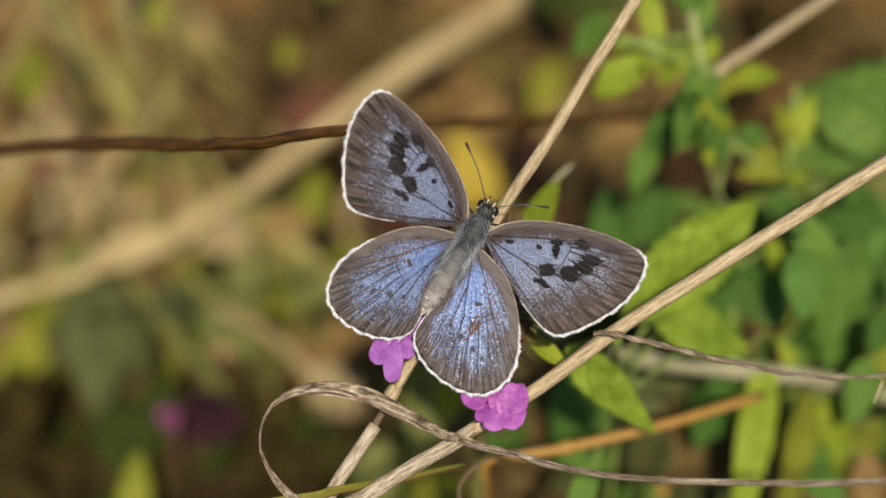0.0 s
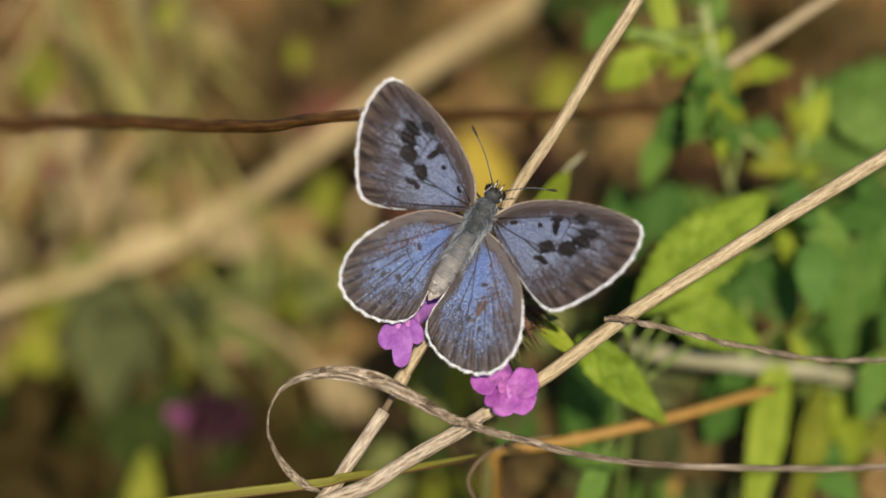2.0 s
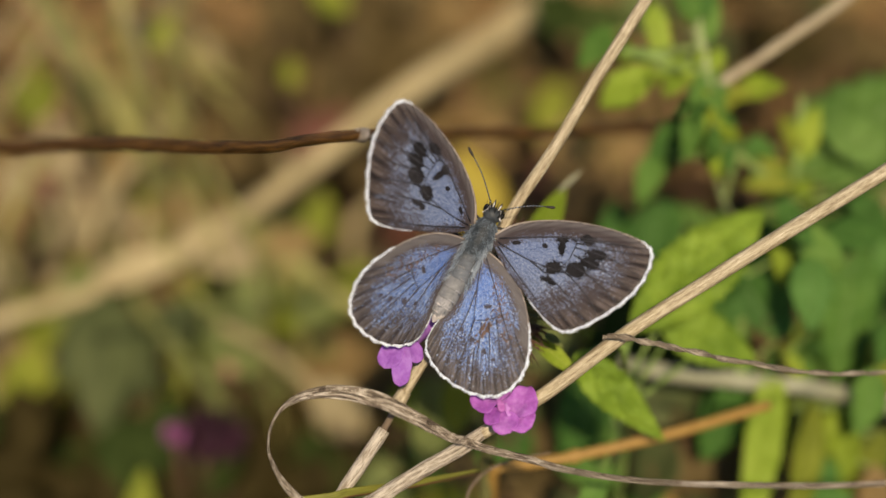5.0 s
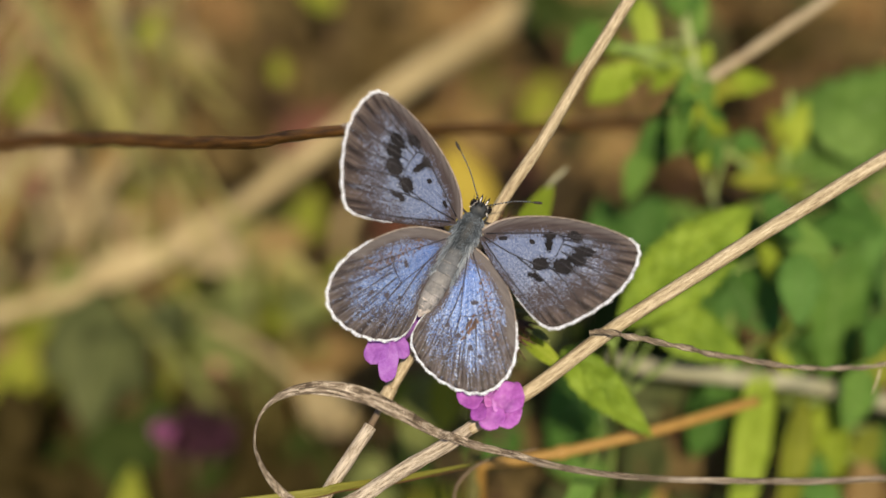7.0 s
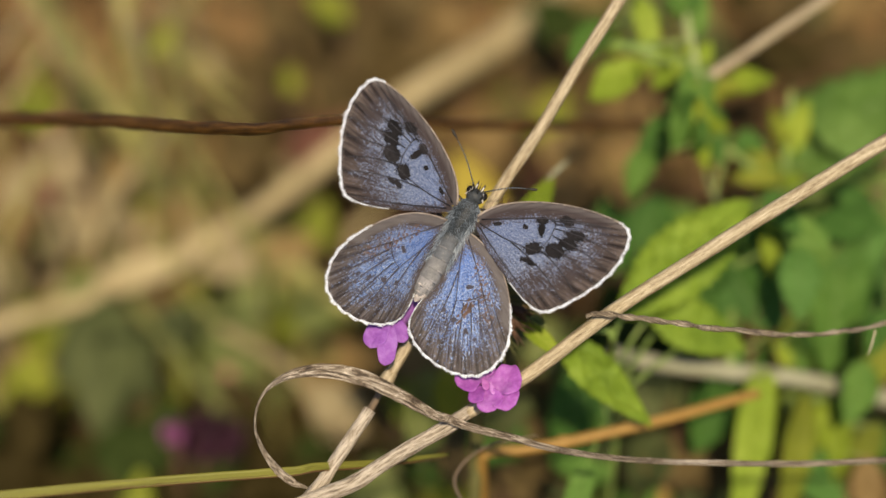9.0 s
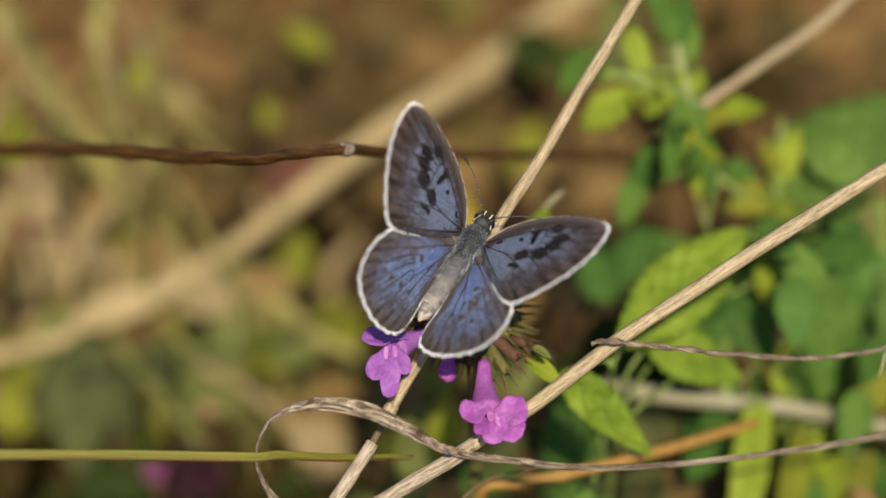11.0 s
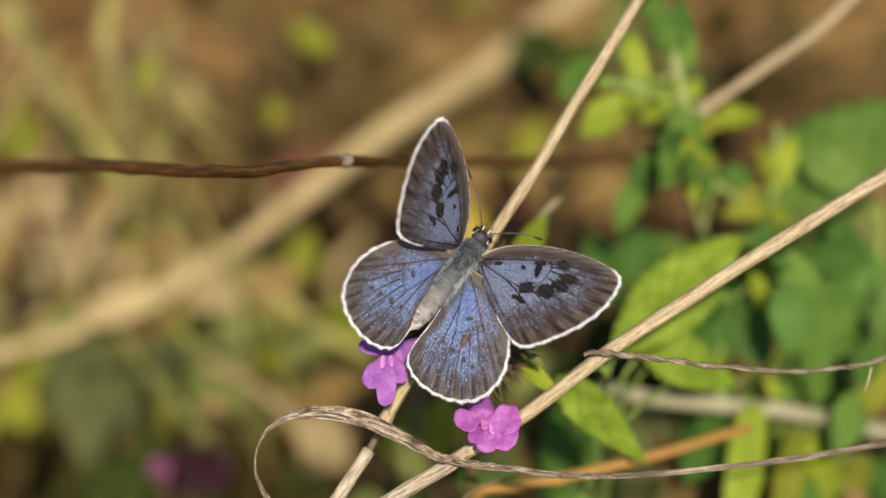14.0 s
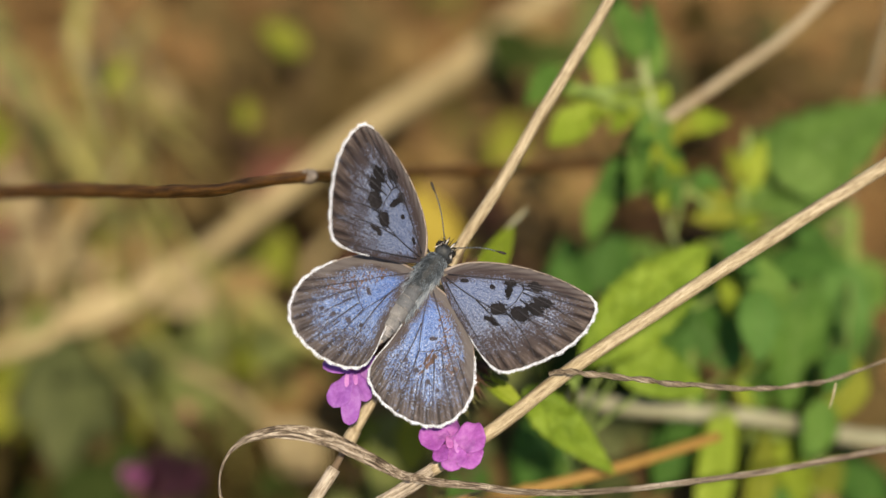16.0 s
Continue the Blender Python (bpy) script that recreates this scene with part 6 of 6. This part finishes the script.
    for a, b in zip(bounds, bounds[1:]):
        run = [line[k] for k in range(a, b + 1)]
        swell = [widths[a] + 0.02 + (widths[b] + 0.1 - widths[a]) * (k / (b - a)) ** 0.7 for k in range(b - a + 1)]
        run.append(line[b].lerp(line[b + 1], 0.25))
        swell.append(widths[b] - 0.05)
        part("ring", stalk(run, swell, sides=20, steps=2, rough=0.07, grain=1300), ABDOMEN if a < 15 else RING if a < 25 else PALE_RING, belly, "overlapping ring of pale scales")
        lip = [line[b - 1].lerp(line[b], 0.35), line[b], line[b].lerp(line[b + 1], 0.2)]
        part("ring_edge", stalk(lip, [widths[b] + 0.1, widths[b] + 0.125, widths[b] - 0.02], sides=20, steps=2, rough=0.09, grain=1700), RING if a < 15 else PALE_RING if a < 25 else WHITE_DUST, belly, "pale hind edge of the ring")
    bm = bmesh.new()
    for _ in range(320):
        k = rng.uniform(3, 37)
        i = int(k)
        centre, w, a = line[i].lerp(line[i + 1], k - i), widths[i] + 0.06, rng.uniform(-0.1, 1.1) * math.pi
        out = Vector((math.cos(a), 0, math.sin(a)))
        across = Vector((-math.sin(a), 0, math.cos(a))) * rng.uniform(0.03, 0.07) * MM
        root, reach = centre + out * w * MM, (Vector((0, -1, 0)) + out * 0.12) * rng.uniform(0.2, 0.42) * MM
        bm.faces.new([bm.verts.new(p) for p in (root - across, root + reach * 0.6 - across * 1.1, root + reach, root + reach * 0.6 + across * 1.1, root + across)])
    tagged(part("scales", bm, RING, belly, "loose silvery scales", smooth=False), kind="stuff")
    part("tail_tuft", stalk([line[33], line[37], line[40] + P(-0.05, -0.5, -0.1)], [0.92, 0.78, 0.1], sides=12, rough=0.3, grain=1500), WHITE_DUST, belly, "pale scaly tip")
    for s in (-1, 1):
        for k, (y, reach) in enumerate(((2.2, 3.0), (0.4, 3.6), (-1.2, 3.8))):
            part("leg", stalk([P(s * 0.8, y, -0.9), P(s * reach, y + 0.8, -1.8), P(s * (reach - 0.6), y + 1.2, -5.0)], [0.18, 0.15, 0.08], sides=6), BLACK_SCALE, ob, "thin dark leg")
    wings = [build_wing(side, fore, ob) for side in (-1, 1) for fore in (True, False)]
    return ob, wings


BUTTERFLY, WINGS = build_butterfly()

# seconds; then for the left forewing, left hindwing, right forewing and right hindwing
# how far it is raised and how far it is swept forward; last the twist of the left and the right pair, in degrees
FLAPS = [
    (0.0, 21.0, 2.6, 24.6, -1.2, 13.3, 1.1, 15.9, 0.1, 0.0, 0.0),
    (0.5, 22.4, 1.7, 27.0, -1.5, 17.5, 0.6, 21.7, 0.4, 0.0, 0.0),
    (1.0, 27.3, 1.4, 29.3, -1.7, 27.8, 0.7, 28.1, 1.5, 0.0, 0.0),
    (1.5, 18.3, 1.7, 24.8, -2.2, 10.1, 1.6, 19.3, 0.8, 0.0, 0.0),
    (2.0, 31.0, 0.6, 35.7, 1.5, 33.4, 0.6, 33.5, 2.8, 0.0, 0.0),
    (2.5, 31.2, 2.1, 34.2, 1.2, 28.8, 0.3, 25.8, 0.9, 0.0, 0.0),
    (3.0, 18.4, 1.8, 25.2, -0.9, 13.1, 1.2, 15.9, 0.1, 0.0, 0.0),
    (3.5, 29.9, 2.8, 33.3, 1.3, 23.1, 0.2, 18.8, -0.6, 0.0, 0.0),
    (4.0, 32.3, 3.3, 35.6, 1.0, 20.8, -0.1, 20.5, -0.4, 0.0, 0.0),
    (6.5, 46.0, 2.8, 48.5, 1.4, 25.0, -0.3, 23.1, -1.5, 0.0, 0.0),
    (7.0, 27.6, 3.7, 30.7, 0.3, 20.3, 0.4, 17.2, -0.8, 0.0, 0.0),
    (7.5, 28.0, 1.9, 31.0, -0.8, 32.3, 1.8, 29.1, 1.5, 0.0, 0.0),
    (8.0, 32.6, 3.5, 34.8, 0.8, 19.4, -0.0, 17.7, -1.2, 0.0, 0.0),
    (8.5, 30.0, 3.0, 33.1, -0.8, 25.3, 1.0, 20.6, -0.1, 0.0, 0.0),
    (9.0, 29.6, 3.4, 35.1, 0.9, 24.1, -0.0, 21.0, -0.0, 0.0, 0.0),
    (9.2, 36.0, 2.5, 40.0, 1.0, 32.0, -1.0, 29.0, 0.5, 0.0, 0.0),
    (11.3, 50.0, -9.0, 49.0, 8.0, 56.0, -11.0, 53.0, 11.0, -3.0, -3.0),
    (11.5, 59.0, -8.4, 57.4, 12.4, 42.2, -9.0, 40.4, 12.3, -4.2, -2.7),
    (11.6, 78.5, -8.0, 77.5, 3.0, 34.0, -11.0, 32.5, 6.0, -4.0, -3.0),
    (11.8, 68.0, -9.0, 65.0, 8.0, 39.0, -11.0, 37.0, 8.0, -3.0, -3.0),
    (12.0, 53.5, -12.0, 54.6, 7.3, 43.9, -13.0, 42.1, 8.4, -2.4, -3.4),
    (12.5, 53.9, -11.3, 51.4, -3.7, 31.2, -11.8, 29.2, 1.9, 6.0, 5.9),
    (13.0, 53.8, -8.1, 41.3, -0.0, 28.9, -8.8, 26.7, 1.8, -2.4, 7.4),
    (13.5, 42.4, -2.1, 24.7, -0.9, 25.9, -4.8, 24.0, 3.4, -6.5, 3.4),
    (14.0, 57.3, -3.5, 40.7, 0.7, 37.5, -7.6, 33.5, 2.4, -3.6, 5.5),
    (14.5, 48.0, -1.7, 27.4, -1.1, 33.9, -6.3, 32.0, 1.6, -9.6, 2.4),
    (15.0, 52.2, -3.5, 41.1, 0.2, 36.1, -5.7, 34.2, 4.1, -6.3, -0.6),
    (15.5, 45.5, -3.3, 31.1, -0.8, 26.9, -5.7, 25.0, 2.2, -3.6, 4.1),
    (16.0, 38.6, -1.1, 22.0, -1.9, 20.9, 0.2, 19.0, 4.9, -9.4, 1.0),
]
# seconds; then the body's shift in mm and turn in degrees from where it first sat
BODY = [
    (0.0, -0.01, -0.02, 0, -0.0, 0, -0.0),
    (0.5, -0.08, -0.39, 0, -5.8, 0, -0.0),
    (1.0, -0.16, -0.35, 0, -5.2, 0, -0.2),
    (1.5, -0.18, -0.36, 0, -4.3, 0, -0.2),
    (2.0, -0.27, -0.20, 0, -1.2, 0, 0.6),
    (2.5, -0.11, -0.19, 0, -1.4, 0, 1.4),
    (3.0, -0.01, -0.29, 0, -2.1, 0, 1.3),
    (3.5, -0.07, -0.19, 0, -1.2, 0, 2.1),
    (4.0, -0.15, -0.24, 0, -1.5, 0, 2.6),
    (6.5, 0.11, -0.11, 0, -4.7, 0, 2.9),
    (7.0, -0.06, -0.13, 0, -1.6, 0, 2.3),
    (7.5, -0.10, -0.18, 0, -2.7, 0, 1.1),
    (8.0, -0.14, -0.17, 0, -1.8, 0, 2.6),
    (8.5, -0.13, -0.15, 0, -1.9, 0, 1.6),
    (9.0, -0.23, -0.36, 0, -0.9, 0, 2.1),
    (11.3, 0.00, 0.50, 0, -19.0, 0, -3.0),
    (11.5, 0.24, 0.54, 0, -19.1, 0, -3.8),
    (11.6, 0.50, 0.60, 0, -18.0, 0, -3.0),
    (11.8, 0.10, 0.40, 0, -20.0, 0, -3.5),
    (12.0, -0.53, 0.29, 0, -23.2, 0, -3.6),
    (12.5, -0.02, 0.40, 0, -21.6, 0, -4.5),
    (13.0, 0.14, 0.32, 0, -17.4, 0, -5.0),
    (13.5, -0.05, 0.33, 0, -12.7, 0, -6.4),
    (14.0, 0.16, 0.29, 0, -14.8, 0, -6.1),
    (14.5, -0.39, 0.40, 0, -14.2, 0, -5.5),
    (15.0, 0.02, 0.34, 0, -14.3, 0, -6.6),
    (15.5, 0.37, 0.23, 0, -14.1, 0, -5.9),
    (16.0, -0.12, 0.50, 0, -9.4, 0, -6.9),
]


def wing_pose(side, root, lift, raised, swept, twisted):
    turn = Matrix.Rotation(radians(-raised * side), 4, "Y") @ Matrix.Rotation(radians(swept * side), 4, "Z") @ Matrix.Rotation(radians(twisted), 4, "X")
    return Matrix.Translation((side * root.x * MM, root.y * MM, lift * MM)) @ turn


def motions():
    seat = BUTTERFLY.matrix_basis @ Matrix.Rotation(radians(-31.4), 4, "Z")
    walk(BUTTERFLY, [(t, seat @ pose(x * MM, y * MM, z * MM, a, b, c)) for t, x, y, z, a, b, c in BODY])
    for k, wing in enumerate(WINGS):
        side, root = (-1, -1, 1, 1)[k], (FORE_ROOT, HIND_ROOT)[k % 2]
        walk(wing, [(row[0], wing_pose(side, root, (0.6, 0.35)[k % 2], row[1 + 2 * k], row[2 + 2 * k], row[9 + k // 2])) for row in FLAPS])
    # the light dry leaves stir in the wind
    lie = TENDRIL.matrix_basis.copy()
    walk(TENDRIL, [(t, lie @ pose(0, y * MM, 0, 0, 0, c)) for t, y, c in TENDRIL_SWAY])
    walk(CURL_TAIL, [(t, pose(0, 0, 0, 0, 0, c)) for t, c in CURL_SWAY])
    lie2 = GRASS_BLADE.matrix_basis.copy()
    walk(GRASS_BLADE, [(t, lie2 @ pose(x * MM, y * MM, 0, 0, 0, c)) for t, x, y, c in BLADE_SWAY])


# seconds, then shift in mm or turn in degrees
TENDRIL_SWAY = [(0.0, 0, 0), (2.0, 0, 0.2), (4.0, 0, 1.2), (8.0, 0, 1.2), (8.5, 0.1, 1.8), (9.2, 0.3, 5.6), (11.3, 0.5, 5.5), (12.0, 0.5, 5.6), (12.3, 1.6, 6.0), (12.5, 2.1, 6.3), (12.7, 1.5, 6.0), (13.0, 0.7, 5.8), (14.0, 0.4, 5.3), (16.0, 0, 6)]
CURL_SWAY = [(0.0, 0), (8.0, -0.3), (9.2, -0.5), (11.3, 7.0), (12.0, 7.0), (13.0, 6.9), (14.0, 6.6), (16.0, 7.0)]
BLADE_SWAY = [(0.0, 0.1, -4.2, 3.5), (0.5, 0.1, -4.2, 3.5), (2.0, 0.3, -3.3, 2.6), (4.0, 0.6, -3.3, 2.8), (6.5, 1.0, -1.8, 2.0), (8.0, 1.3, -5.3, 4.3), (8.5, 0.0, -2.4, 1.8), (9.0, -2.1, 0.8, -0.2), (9.2, -3.7, 5.0, -2.5), (11.3, -7.1, 12.9, -5.7), (11.5, -6.8, 8.5, -4.7), (11.8, -6.8, 7.9, -3.9), (12.0, -6.9, 9.7, -4.5), (12.3, -7.0, 8.8, -5.1), (12.8, -6.5, 4.1, -6.0), (13.3, -5, 0.0, -3.0), (13.5, -3, 2.6, 0.6), (13.7, -4, 0.0, -3.0), (16.0, -4.0, 1.3, -6.4)]

motions()
